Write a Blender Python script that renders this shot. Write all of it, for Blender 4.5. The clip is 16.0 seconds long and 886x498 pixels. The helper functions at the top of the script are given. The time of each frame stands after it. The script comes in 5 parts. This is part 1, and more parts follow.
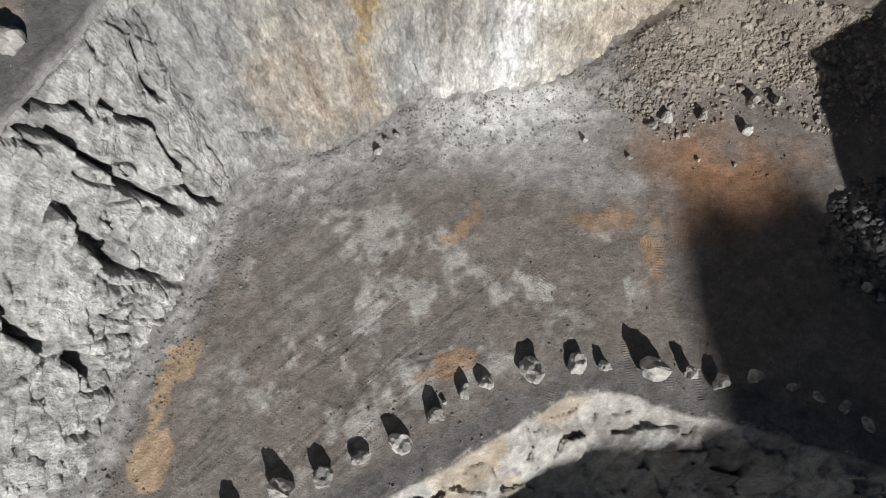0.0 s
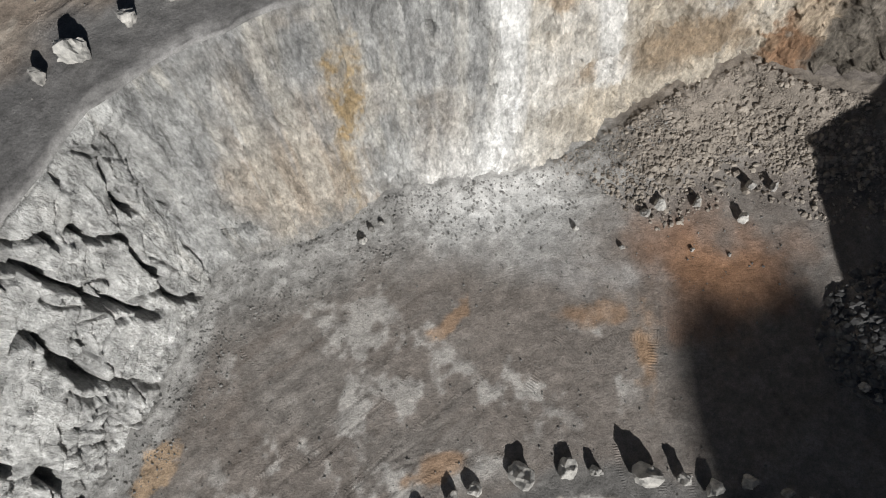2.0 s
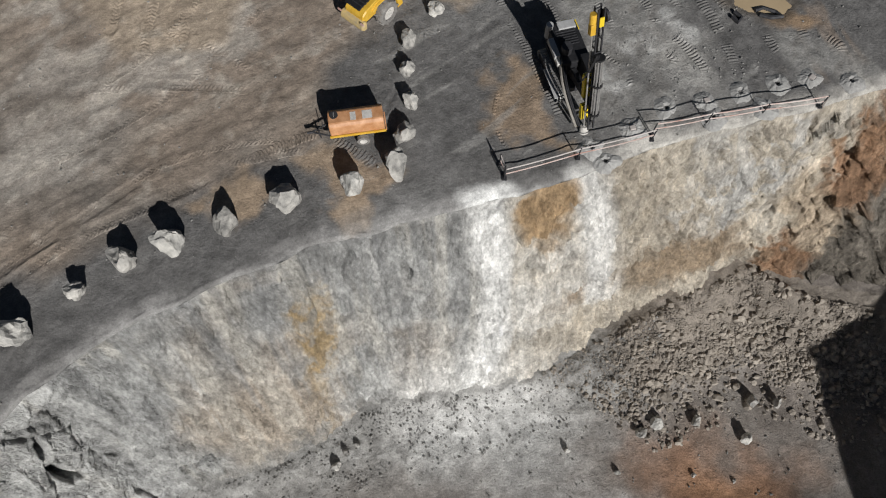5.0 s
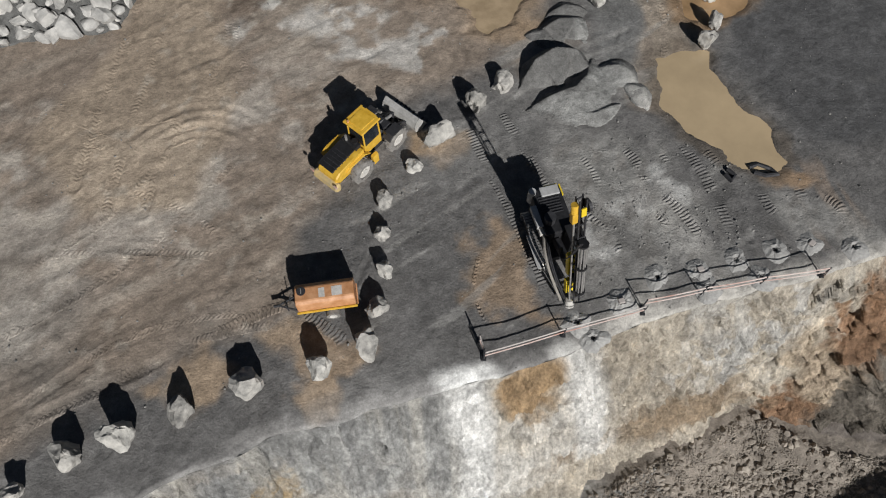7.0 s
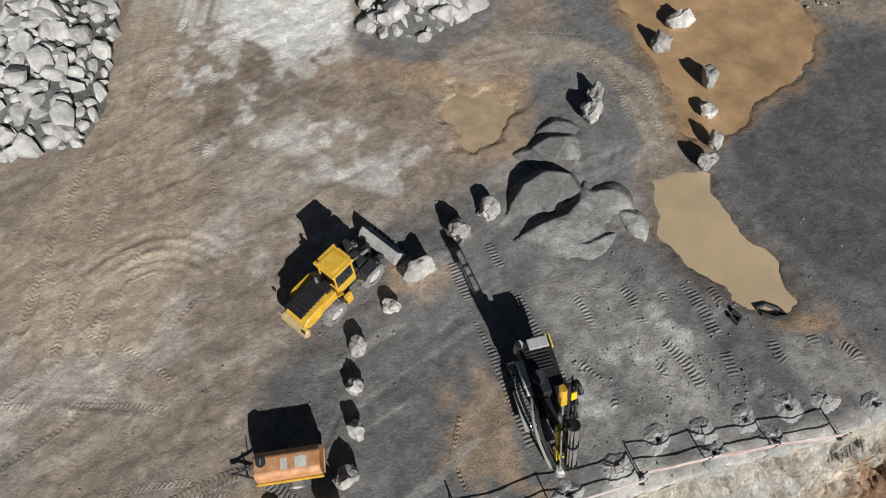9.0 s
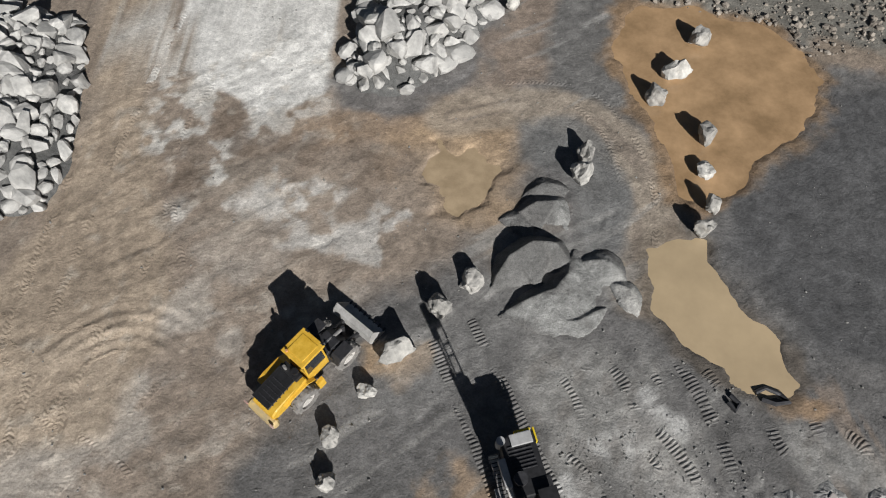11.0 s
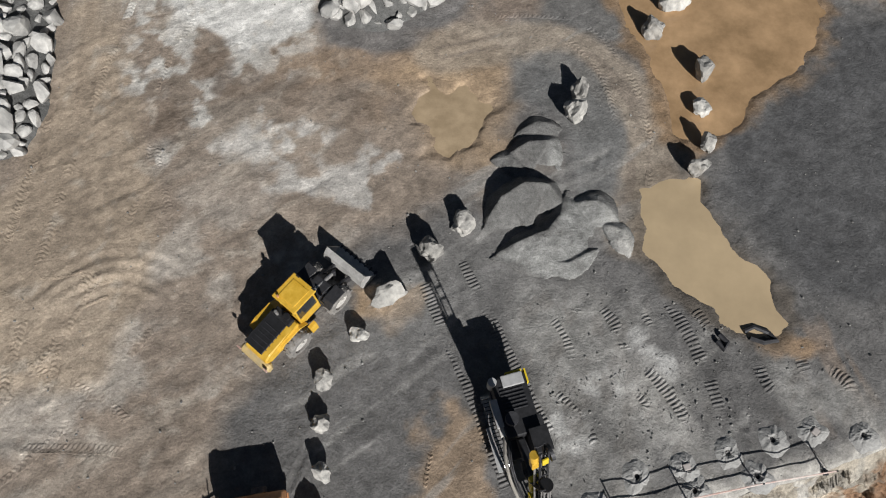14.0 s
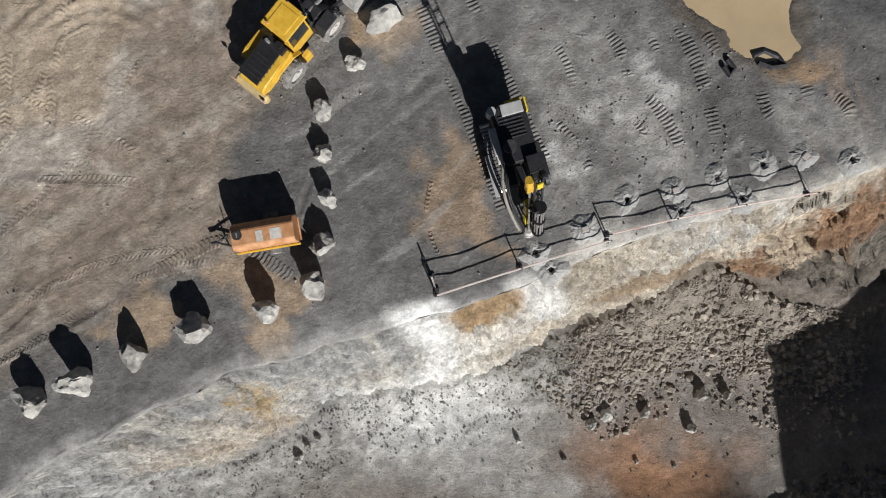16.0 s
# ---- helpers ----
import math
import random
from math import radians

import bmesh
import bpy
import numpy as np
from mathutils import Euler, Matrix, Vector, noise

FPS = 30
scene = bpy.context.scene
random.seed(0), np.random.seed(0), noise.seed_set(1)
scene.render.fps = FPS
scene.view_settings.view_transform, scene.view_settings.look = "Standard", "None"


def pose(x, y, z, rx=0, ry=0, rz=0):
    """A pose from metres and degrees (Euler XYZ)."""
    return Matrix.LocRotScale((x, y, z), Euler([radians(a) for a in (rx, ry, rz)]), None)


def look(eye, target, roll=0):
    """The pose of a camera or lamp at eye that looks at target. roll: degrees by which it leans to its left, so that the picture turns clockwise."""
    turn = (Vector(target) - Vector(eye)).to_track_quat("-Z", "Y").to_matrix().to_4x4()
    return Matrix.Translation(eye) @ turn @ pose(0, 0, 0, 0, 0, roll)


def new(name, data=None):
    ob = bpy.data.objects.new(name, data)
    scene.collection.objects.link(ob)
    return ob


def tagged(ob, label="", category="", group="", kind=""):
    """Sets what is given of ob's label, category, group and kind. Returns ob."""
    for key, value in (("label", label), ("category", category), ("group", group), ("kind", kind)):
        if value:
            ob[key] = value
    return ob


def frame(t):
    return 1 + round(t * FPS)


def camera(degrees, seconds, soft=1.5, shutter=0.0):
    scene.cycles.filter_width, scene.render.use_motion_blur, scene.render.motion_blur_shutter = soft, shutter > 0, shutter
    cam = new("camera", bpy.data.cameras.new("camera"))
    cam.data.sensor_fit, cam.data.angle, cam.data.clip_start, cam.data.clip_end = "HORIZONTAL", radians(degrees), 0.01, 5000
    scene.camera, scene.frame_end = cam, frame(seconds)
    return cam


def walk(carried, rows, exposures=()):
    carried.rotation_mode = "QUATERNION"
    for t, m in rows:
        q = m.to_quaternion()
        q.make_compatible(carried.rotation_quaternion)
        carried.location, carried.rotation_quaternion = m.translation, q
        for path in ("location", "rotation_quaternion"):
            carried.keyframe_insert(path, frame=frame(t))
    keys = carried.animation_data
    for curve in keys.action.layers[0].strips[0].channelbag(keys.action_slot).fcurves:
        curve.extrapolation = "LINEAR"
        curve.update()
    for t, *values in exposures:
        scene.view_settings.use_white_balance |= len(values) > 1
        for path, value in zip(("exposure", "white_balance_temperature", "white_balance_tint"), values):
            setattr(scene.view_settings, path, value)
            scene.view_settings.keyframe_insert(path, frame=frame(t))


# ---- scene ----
cam = camera(68.1, 16.0, soft=1.1)
PATH = [
    (0, -19.242, 7.876, 59.025, 15.45, 1.29, 0.34),
    (0.5, -19.055, 10.308, 59.252, 14.91, 1.23, 0.26),
    (1, -18.849, 12.737, 59.434, 14.41, 1.17, 0.17),
    (1.5, -18.726, 15.228, 59.637, 13.83, 0.99, 0.13),
    (2, -18.540, 17.546, 59.688, 14.67, 0.89, 0.04),
    (2.5, -18.425, 19.968, 59.831, 15.55, 0.71, -0.03),
    (3, -18.401, 22.317, 59.837, 16.53, 0.45, -0.11),
    (3.5, -18.144, 24.424, 59.874, 17.74, 0.39, -0.16),
    (4, -17.943, 26.498, 59.858, 19.00, 0.29, -0.25),
    (6.5, -16.282, 37.205, 60.346, 24.34, 0.31, -0.08),
    (7, -15.784, 39.226, 60.442, 25.54, 0.50, 0.01),
    (7.5, -15.537, 41.097, 60.343, 27.00, 0.44, 0.02),
    (8, -15.273, 43.176, 60.378, 28.13, 0.37, 0.01),
    (8.5, -14.915, 45.024, 60.338, 28.67, 0.37, 0.14),
    (9, -14.498, 46.967, 60.336, 28.63, 0.49, 0.18),
    (9.5, -14.132, 48.921, 60.369, 28.54, 0.55, 0.22),
    (10, -13.773, 50.686, 60.359, 28.67, 0.59, 0.25),
    (12.5, -12.787, 52.712, 60.248, 28.82, 0.66, 0.06),
    (13, -12.826, 52.780, 60.194, 28.97, 0.59, -0.10),
    (13.5, -12.807, 52.837, 60.165, 28.82, 0.61, -0.19),
    (14, -13.027, 52.850, 60.165, 23.08, 0.34, -0.51),
    (14.5, -12.916, 52.797, 60.051, 17.15, 0.47, -0.64),
    (15, -12.831, 52.658, 60.006, 11.39, 0.66, -0.89),
    (15.5, -12.844, 52.686, 60.058, 5.49, 0.67, -0.98),
    (16, -12.863, 52.722, 60.138, -0.04, 0.64, -1.04),
]
walk(cam, [(t, pose(x, y, z, rx, ry, rz)) for t, x, y, z, rx, ry, rz in PATH],
     exposures=[(0, 0.05), (1.5, 0.0), (3.5, -0.1), (6.5, -0.15), (8, 0.0), (9.5, 0.13), (13.5, 0.13), (15, 0.13), (16, 0.16)])
# ---- light ----
SUN_EL, SUN_DIR = radians(31), Vector((0.39, -0.92, 0)).normalized()
world = bpy.data.worlds.new("sky")
scene.world = world
world.use_nodes = True
wn = world.node_tree
sky = wn.nodes.new("ShaderNodeTexSky")
sky.sky_type, sky.sun_disc, sky.sun_elevation = "NISHITA", False, SUN_EL
sky.sun_rotation = math.atan2(SUN_DIR.x, SUN_DIR.y)
wn.links.new(sky.outputs[0], wn.nodes["Background"].inputs[0])
wn.nodes["Background"].inputs[1].default_value = 0.017
sun = new("sun", bpy.data.lights.new("sun", "SUN"))
sun.data.energy, sun.data.angle, sun.data.color = 4.7, radians(0.5), (1.0, 0.985, 0.955)
to_sun = (SUN_DIR * math.cos(SUN_EL) + Vector((0, 0, math.sin(SUN_EL)))) * 100
sun.matrix_world = look(to_sun, (0, 0, 0))
scene.view_settings.exposure = 0.0

ZB = 22.53  # height of the upper bench over the pit floor


# ---- materials ----
def material(name, colour, rough=0.8, metal=0.0, var=0.25, scale=3.0, bump=0.0, bscale=20.0, second=None, coat=0.0):
    """Plain surface with two scales of variation, dirt colour and fine relief."""
    m = bpy.data.materials.new(name)
    m.use_nodes = True
    nt = m.node_tree
    b = nt.nodes["Principled BSDF"]
    tc = nt.nodes.new("ShaderNodeTexCoord")
    n1 = nt.nodes.new("ShaderNodeTexNoise")
    n1.inputs["Scale"].default_value, n1.inputs["Detail"].default_value = scale, 6
    n1.inputs["Roughness"].default_value = 0.65
    nt.links.new(tc.outputs["Object"], n1.inputs["Vector"])
    ramp = nt.nodes.new("ShaderNodeValToRGB")
    dark = tuple(c * (1 - var) for c in colour)
    lite = tuple(min(1, c * (1 + var)) for c in (second or colour))
    ramp.color_ramp.elements[0].position, ramp.color_ramp.elements[1].position = 0.33, 0.67
    ramp.color_ramp.elements[0].color, ramp.color_ramp.elements[1].color = (*dark, 1), (*lite, 1)
    nt.links.new(n1.outputs[0], ramp.inputs[0])
    rnd = nt.nodes.new("ShaderNodeObjectInfo")
    hsv = nt.nodes.new("ShaderNodeHueSaturation")
    mp = nt.nodes.new("ShaderNodeMapRange")
    mp.inputs[3].default_value, mp.inputs[4].default_value = 1 - var * 0.5, 1 + var * 0.5
    nt.links.new(rnd.outputs["Random"], mp.inputs[0])
    nt.links.new(mp.outputs[0], hsv.inputs["Value"])
    nt.links.new(ramp.outputs[0], hsv.inputs["Color"])
    nt.links.new(hsv.outputs[0], b.inputs["Base Color"])
    b.inputs["Roughness"].default_value, b.inputs["Metallic"].default_value = rough, metal
    b.inputs["Coat Weight"].default_value = coat
    if bump:
        n2 = nt.nodes.new("ShaderNodeTexNoise")
        n2.inputs["Scale"].default_value, n2.inputs["Detail"].default_value = bscale, 5
        nt.links.new(tc.outputs["Object"], n2.inputs["Vector"])
        bp = nt.nodes.new("ShaderNodeBump")
        bp.inputs["Strength"].default_value, bp.inputs["Distance"].default_value = bump, 0.1
        nt.links.new(n2.outputs[0], bp.inputs["Height"])
        nt.links.new(bp.outputs[0], b.inputs["Normal"])
    return m


def earth(name, grain=9.0, rough=0.95, bump=0.6, dist=0.12, stretch=None, swing=0.2):
    """Ground or rock coloured by its 'tone' attribute, with grit, blotches and relief."""
    m = bpy.data.materials.new(name)
    m.use_nodes = True
    nt = m.node_tree
    b = nt.nodes["Principled BSDF"]
    at = nt.nodes.new("ShaderNodeAttribute")
    at.attribute_name = "tone"
    geo = nt.nodes.new("ShaderNodeNewGeometry")
    pos = geo.outputs["Position"]
    if stretch:
        mapping = nt.nodes.new("ShaderNodeMapping")
        mapping.inputs["Scale"].default_value = stretch
        nt.links.new(pos, mapping.inputs[0])
        pos = mapping.outputs[0]
    col = at.outputs["Color"]
    for sc, lo, hi, det in ((0.6, 1 - swing * 1.1, 1 + swing * 1.1, 9), (2.3, 1 - swing, 1 + swing, 8), (grain, 1 - swing * 1.1, 1 + swing * 1.1, 6)):
        n = nt.nodes.new("ShaderNodeTexNoise")
        n.inputs["Scale"].default_value, n.inputs["Detail"].default_value = sc, det
        n.inputs["Roughness"].default_value = 0.7
        nt.links.new(pos, n.inputs["Vector"])
        r = nt.nodes.new("ShaderNodeMapRange")
        r.inputs[1].default_value, r.inputs[2].default_value = 0.3, 0.7
        r.inputs[3].default_value, r.inputs[4].default_value = lo, hi
        nt.links.new(n.outputs[0], r.inputs[0])
        mul = nt.nodes.new("ShaderNodeVectorMath")
        mul.operation = "SCALE"
        nt.links.new(col, mul.inputs[0])
        nt.links.new(r.outputs[0], mul.inputs["Scale"])
        col = mul.outputs[0]
    nt.links.new(col, b.inputs["Base Color"])
    b.inputs["Roughness"].default_value = rough
    b.inputs["Specular IOR Level"].default_value = 0.25
    n2 = nt.nodes.new("ShaderNodeTexNoise")
    n2.inputs["Scale"].default_value, n2.inputs["Detail"].default_value = 1.6, 9
    n2.inputs["Roughness"].default_value = 0.72
    nt.links.new(pos, n2.inputs["Vector"])
    n4 = nt.nodes.new("ShaderNodeTexNoise")
    n4.inputs["Scale"].default_value, n4.inputs["Detail"].default_value = 5.5, 5
    n4.inputs["Roughness"].default_value = 0.65
    nt.links.new(pos, n4.inputs["Vector"])
    both = nt.nodes.new("ShaderNodeMath")
    both.operation = "MULTIPLY_ADD"
    both.inputs[1].default_value = 0.7
    nt.links.new(n4.outputs[0], both.inputs[0])
    nt.links.new(n2.outputs[0], both.inputs[2])
    height = both.outputs[0]
    bp = nt.nodes.new("ShaderNodeBump")
    bp.inputs["Strength"].default_value, bp.inputs["Distance"].default_value = bump, dist
    nt.links.new(height, bp.inputs["Height"])
    nt.links.new(bp.outputs[0], b.inputs["Normal"])
    return m


M_BENCH = earth("bench_earth", 8.0, bump=0.58, dist=0.16, swing=0.22)
M_FLOOR = earth("pit_floor_earth", 7.0, bump=0.7, dist=0.18, swing=0.24)
M_WALL = earth("blasted_rock", 5.0, 0.9, 0.85, 0.4, (1.0, 1.0, 0.35), swing=0.3)
M_GRAVEL = earth("crushed_gravel", 14.0, 0.95, 0.9, 0.14, swing=0.3)
M_STONE = material("grey_stone", (0.26, 0.255, 0.245), 0.9, 0, 0.38, 1.8, 0.9, 5, (0.37, 0.355, 0.33))
M_PALE = material("pale_stone", (0.34, 0.335, 0.32), 0.9, 0, 0.35, 1.8, 0.9, 5, (0.45, 0.435, 0.405))
M_BLOCK = material("split_pale_block", (0.37, 0.365, 0.355), 0.9, 0, 0.3, 1.5, 0.6, 5, (0.45, 0.44, 0.42))
M_RUBBLE = material("brown_grey_rubble", (0.285, 0.247, 0.21), 0.95, 0, 0.38, 0.9, 0.6, 6, (0.36, 0.32, 0.275))
M_DULL = material("dull_dark_rubble", (0.10, 0.10, 0.102), 0.95, 0, 0.4, 0.9, 0.6, 6, (0.15, 0.148, 0.145))
M_PEBBLE = material("dusty_pebble", (0.22, 0.215, 0.205), 0.95, 0, 0.35, 2.0, 0.5, 6)
M_WATER = material("muddy_water", (0.48, 0.37, 0.235), 0.14, 0, 0.10, 0.25)
M_MUD = material("orange_mud_water", (0.33, 0.215, 0.115), 0.22, 0, 0.22, 0.35, 0.1, 3, (0.38, 0.25, 0.14))
M_DRYMUD = material("drying_mud", (0.36, 0.27, 0.17), 0.4, 0, 0.16, 0.8, 0.15, 4, (0.38, 0.29, 0.19))
M_YEL = material("yellow_paint", (0.66, 0.38, 0.03), 0.45, 0, 0.12, 2.5, 0.05, 12, (0.66, 0.42, 0.06))
M_CREAM = material("dusty_cream_paint", (0.52, 0.43, 0.27), 0.6, 0, 0.2, 2.0, 0.05, 9, (0.55, 0.40, 0.16))
M_YEL2 = material("bright_yellow_paint", (0.75, 0.55, 0.03), 0.4, 0, 0.1, 2.5)
M_BLACK = material("black_enamel", (0.018, 0.018, 0.02), 0.5, 0, 0.35, 4)
M_DARK = material("dark_steel", (0.05, 0.05, 0.055), 0.55, 0.4, 0.3, 4, 0.1, 15)
M_STEEL = material("worn_steel", (0.42, 0.41, 0.4), 0.45, 0.6, 0.25, 3, 0.1, 15)
M_TYRE = material("dusty_rubber", (0.2, 0.19, 0.18), 0.9, 0, 0.3, 4, 0.2, 14)
M_RIM = material("dusty_white_rim", (0.55, 0.53, 0.5), 0.7, 0, 0.2, 4)
M_BUCKET = material("scoured_bucket_steel", (0.55, 0.54, 0.52), 0.42, 0.35, 0.25, 1.5, 0.15, 6)
M_ORANGE = material("faded_orange_paint", (0.56, 0.25, 0.10), 0.5, 0, 0.18, 1.6, 0.05, 9, (0.6, 0.33, 0.18))
M_GREY = material("pale_grey_paint", (0.42, 0.42, 0.42), 0.5, 0, 0.15, 3)
M_GLASS = material("dark_cab_glass", (0.02, 0.025, 0.03), 0.08, 0, 0.1, 2, coat=0.5)
M_HOSE = material("dusty_hose", (0.3, 0.28, 0.25), 0.7, 0, 0.2, 6)
M_WHITE = material("white_tape", (0.46, 0.42, 0.40), 0.6, 0, 0.08, 3)
M_RED = material("red_white_tape", (0.5, 0.27, 0.22), 0.6, 0, 0.15, 0.9, 0, 1, (0.55, 0.5, 0.47))
M_CLAY = material("white_drill_cuttings", (0.36, 0.355, 0.345), 0.95, 0, 0.2, 4, 0.5, 10)


# ---- building helpers ----
def fbm(x, y, scale, octaves=4, seed=0):
    """Smooth value noise in -1..1 on arrays."""
    out, amp, total = np.zeros(np.shape(x)), 1.0, 0.0
    for o in range(octaves):
        fx, fy = np.asarray(x) / scale * 2 ** o + 37.7 * seed, np.asarray(y) / scale * 2 ** o + 11.3 * seed
        ix, iy = np.floor(fx), np.floor(fy)
        u, v = fx - ix, fy - iy
        u, v = u * u * (3 - 2 * u), v * v * (3 - 2 * v)

        def h(a, b):
            q = np.sin(a * 127.1 + b * 311.7 + o * 17.3 + seed * 3.1) * 43758.5453
            return (q - np.floor(q)) * 2 - 1
        n = (h(ix, iy) * (1 - u) + h(ix + 1, iy) * u) * (1 - v) + (h(ix, iy + 1) * (1 - u) + h(ix + 1, iy + 1) * u) * v
        out, total, amp = out + amp * n, total + amp, amp * 0.5
    return out / total


def cells(x, y, size, seed=0, jitter=0.9):
    """Broken-block pattern: a random level, a tilt and the nearness of the joint for each point."""
    gx, gy = np.floor(x / size), np.floor(y / size)
    f1, f2 = np.full(np.shape(x), 9.0), np.full(np.shape(x), 9.0)
    level, tilt = np.zeros(np.shape(x)), np.zeros(np.shape(x))

    def h(a, b, k):
        q = np.sin(a * 127.1 + b * 311.7 + k * 74.7 + seed * 19.3) * 43758.5453
        return q - np.floor(q)
    for i in (-1, 0, 1):
        for j in (-1, 0, 1):
            a, b = gx + i, gy + j
            px, py = a + 0.5 + jitter * (h(a, b, 1) - 0.5), b + 0.5 + jitter * (h(a, b, 2) - 0.5)
            dx, dy = x / size - px, y / size - py
            d = np.hypot(dx, dy)
            near = d < f1
            f2 = np.where(near, f1, np.minimum(f2, d))
            level = np.where(near, h(a, b, 3) - 0.5, level)
            tilt = np.where(near, dx * (h(a, b, 4) - 0.5) * 2 + dy * (h(a, b, 5) - 0.5) * 2, tilt)
            f1 = np.minimum(f1, d)
    return level, tilt, f2 - f1


def smooth(a, lo, hi):
    k = np.clip((a - lo) / (hi - lo), 0, 1)
    return k * k * (3 - 2 * k)


def blob(x, y, cx, cy, rx, ry, turn=0.0, edge=0.4, wob=0.35, seed=0):
    """Soft ragged patch mask."""
    c, s = math.cos(radians(turn)), math.sin(radians(turn))
    dx, dy = x - cx, y - cy
    d = np.hypot((dx * c + dy * s) / rx, (-dx * s + dy * c) / ry) + wob * fbm(x, y, min(rx, ry) * 0.8 + 0.6, 4, seed + 5)
    return 1 - smooth(d, 1 - edge, 1 + edge)


def seg_dist(x, y, pts):
    """Distance to a polyline, and the run along it."""
    best, run, total = np.full(np.shape(x), 1e9), np.zeros(np.shape(x)), 0.0
    for (ax, ay), (bx, by) in zip(pts, pts[1:]):
        L = math.hypot(bx - ax, by - ay)
        k = np.clip(((x - ax) * (bx - ax) + (y - ay) * (by - ay)) / L ** 2, 0, 1)
        d = np.hypot(x - ax - k * (bx - ax), y - ay - k * (by - ay))
        run = np.where(d < best, total + k * L, run)
        best = np.minimum(best, d)
        total += L
    return best, run


def mixc(base, mask, colour):
    return base * (1 - mask[..., None]) + np.array(colour) * mask[..., None]


def grid_mesh(name, P, mat, tone=None):
    """A sheet from an array of points (rows, columns, 3)."""
    r, c = P.shape[:2]
    idx = np.arange(r * c).reshape(r, c)
    quads = np.stack([idx[:-1, :-1], idx[:-1, 1:], idx[1:, 1:], idx[1:, :-1]], -1).reshape(-1, 4)
    me = bpy.data.meshes.new(name)
    me.from_pydata(P.reshape(-1, 3).tolist(), [], quads.tolist())
    me.polygons.foreach_set("use_smooth", np.ones(len(quads), dtype=bool))
    if tone is not None:
        a = me.color_attributes.new("tone", "FLOAT_COLOR", "POINT")
        rgba = np.ones((r * c, 4))
        rgba[:, :3] = np.clip(tone.reshape(-1, 3), 0.01, 0.9)
        a.data.foreach_set("color", rgba.ravel())
    me.materials.append(mat)
    return new(name, me)


def part(name, bm, mat, parent=None, label="", smooth_=False):
    me = bpy.data.meshes.new(name)
    bmesh.ops.recalc_face_normals(bm, faces=bm.faces)
    bm.to_mesh(me)
    bm.free()
    if smooth_:
        me.polygons.foreach_set("use_smooth", np.ones(len(me.polygons), dtype=bool))
    me.materials.append(mat)
    ob = new(name, me)
    if parent:
        ob.parent = parent
    return tagged(ob, label)


def box(cx, cy, cz, sx, sy, sz, bevel=0.03, taper=1.0, bm=None, turn=None):
    """A bevelled box, its top narrowed by taper."""
    bm = bm or bmesh.new()
    v = bmesh.ops.create_cube(bm, size=1)["verts"]
    for p in v:
        k = taper if p.co.z > 0 else 1
        p.co = Vector((p.co.x * sx * k, p.co.y * sy * k, p.co.z * sz))
    if bevel:
        e = list({e for p in v for e in p.link_edges})
        v = list({p for f in bmesh.ops.bevel(bm, geom=e, offset=min(bevel, 0.3 * min(sx, sy, sz)), segments=2, affect="EDGES", profile=0.6)["faces"] for p in f.verts} | {p for p in v if p.is_valid})
    m = Matrix.Translation((cx, cy, cz)) @ (turn or Matrix())
    bmesh.ops.transform(bm, matrix=m, verts=[p for p in v if p.is_valid])
    return bm


def prism(outline, y0, y1, bevel=0.03):
    """A side profile (x, z) drawn across from y0 to y1."""
    bm = bmesh.new()
    a = [bm.verts.new((x, y0, z)) for x, z in outline]
    b = [bm.verts.new((x, y1, z)) for x, z in outline]
    bm.faces.new(a), bm.faces.new(b[::-1])
    for i in range(len(a)):
        j = (i + 1) % len(a)
        bm.faces.new((a[i], b[i], b[j], a[j]))
    if bevel:
        bmesh.ops.bevel(bm, geom=list(bm.edges), offset=bevel, segments=1, affect="EDGES")
    return bm


def rod(a, b, r, sides=10, bm=None, r2=None):
    bm = bm or bmesh.new()
    a, b = Vector(a), Vector(b)
    q = (b - a).to_track_quat("Z", "Y").to_matrix().to_4x4()
    bmesh.ops.create_cone(bm, cap_ends=True, segments=sides, radius1=r, radius2=r if r2 is None else r2, depth=(b - a).length, matrix=Matrix.Translation((a + b) / 2) @ q)
    return bm


def pipe(pts, r, sides=7):
    """A bent hose or cable through points."""
    bm = bmesh.new()
    pts = [Vector(p) for p in pts]
    rings = []
    for i, p in enumerate(pts):
        d = (pts[min(i + 1, len(pts) - 1)] - pts[max(i - 1, 0)]).normalized()
        q = d.to_track_quat("Z", "Y").to_matrix()
        rings.append([bm.verts.new(p + q @ Vector((r * math.cos(k * math.tau / sides), r * math.sin(k * math.tau / sides), 0))) for k in range(sides)])
    for A, B in zip(rings, rings[1:]):
        for k in range(sides):
            bm.faces.new((A[k], A[(k + 1) % sides], B[(k + 1) % sides], B[k]))
    bm.faces.new(rings[0]), bm.faces.new(rings[-1])
    return bm


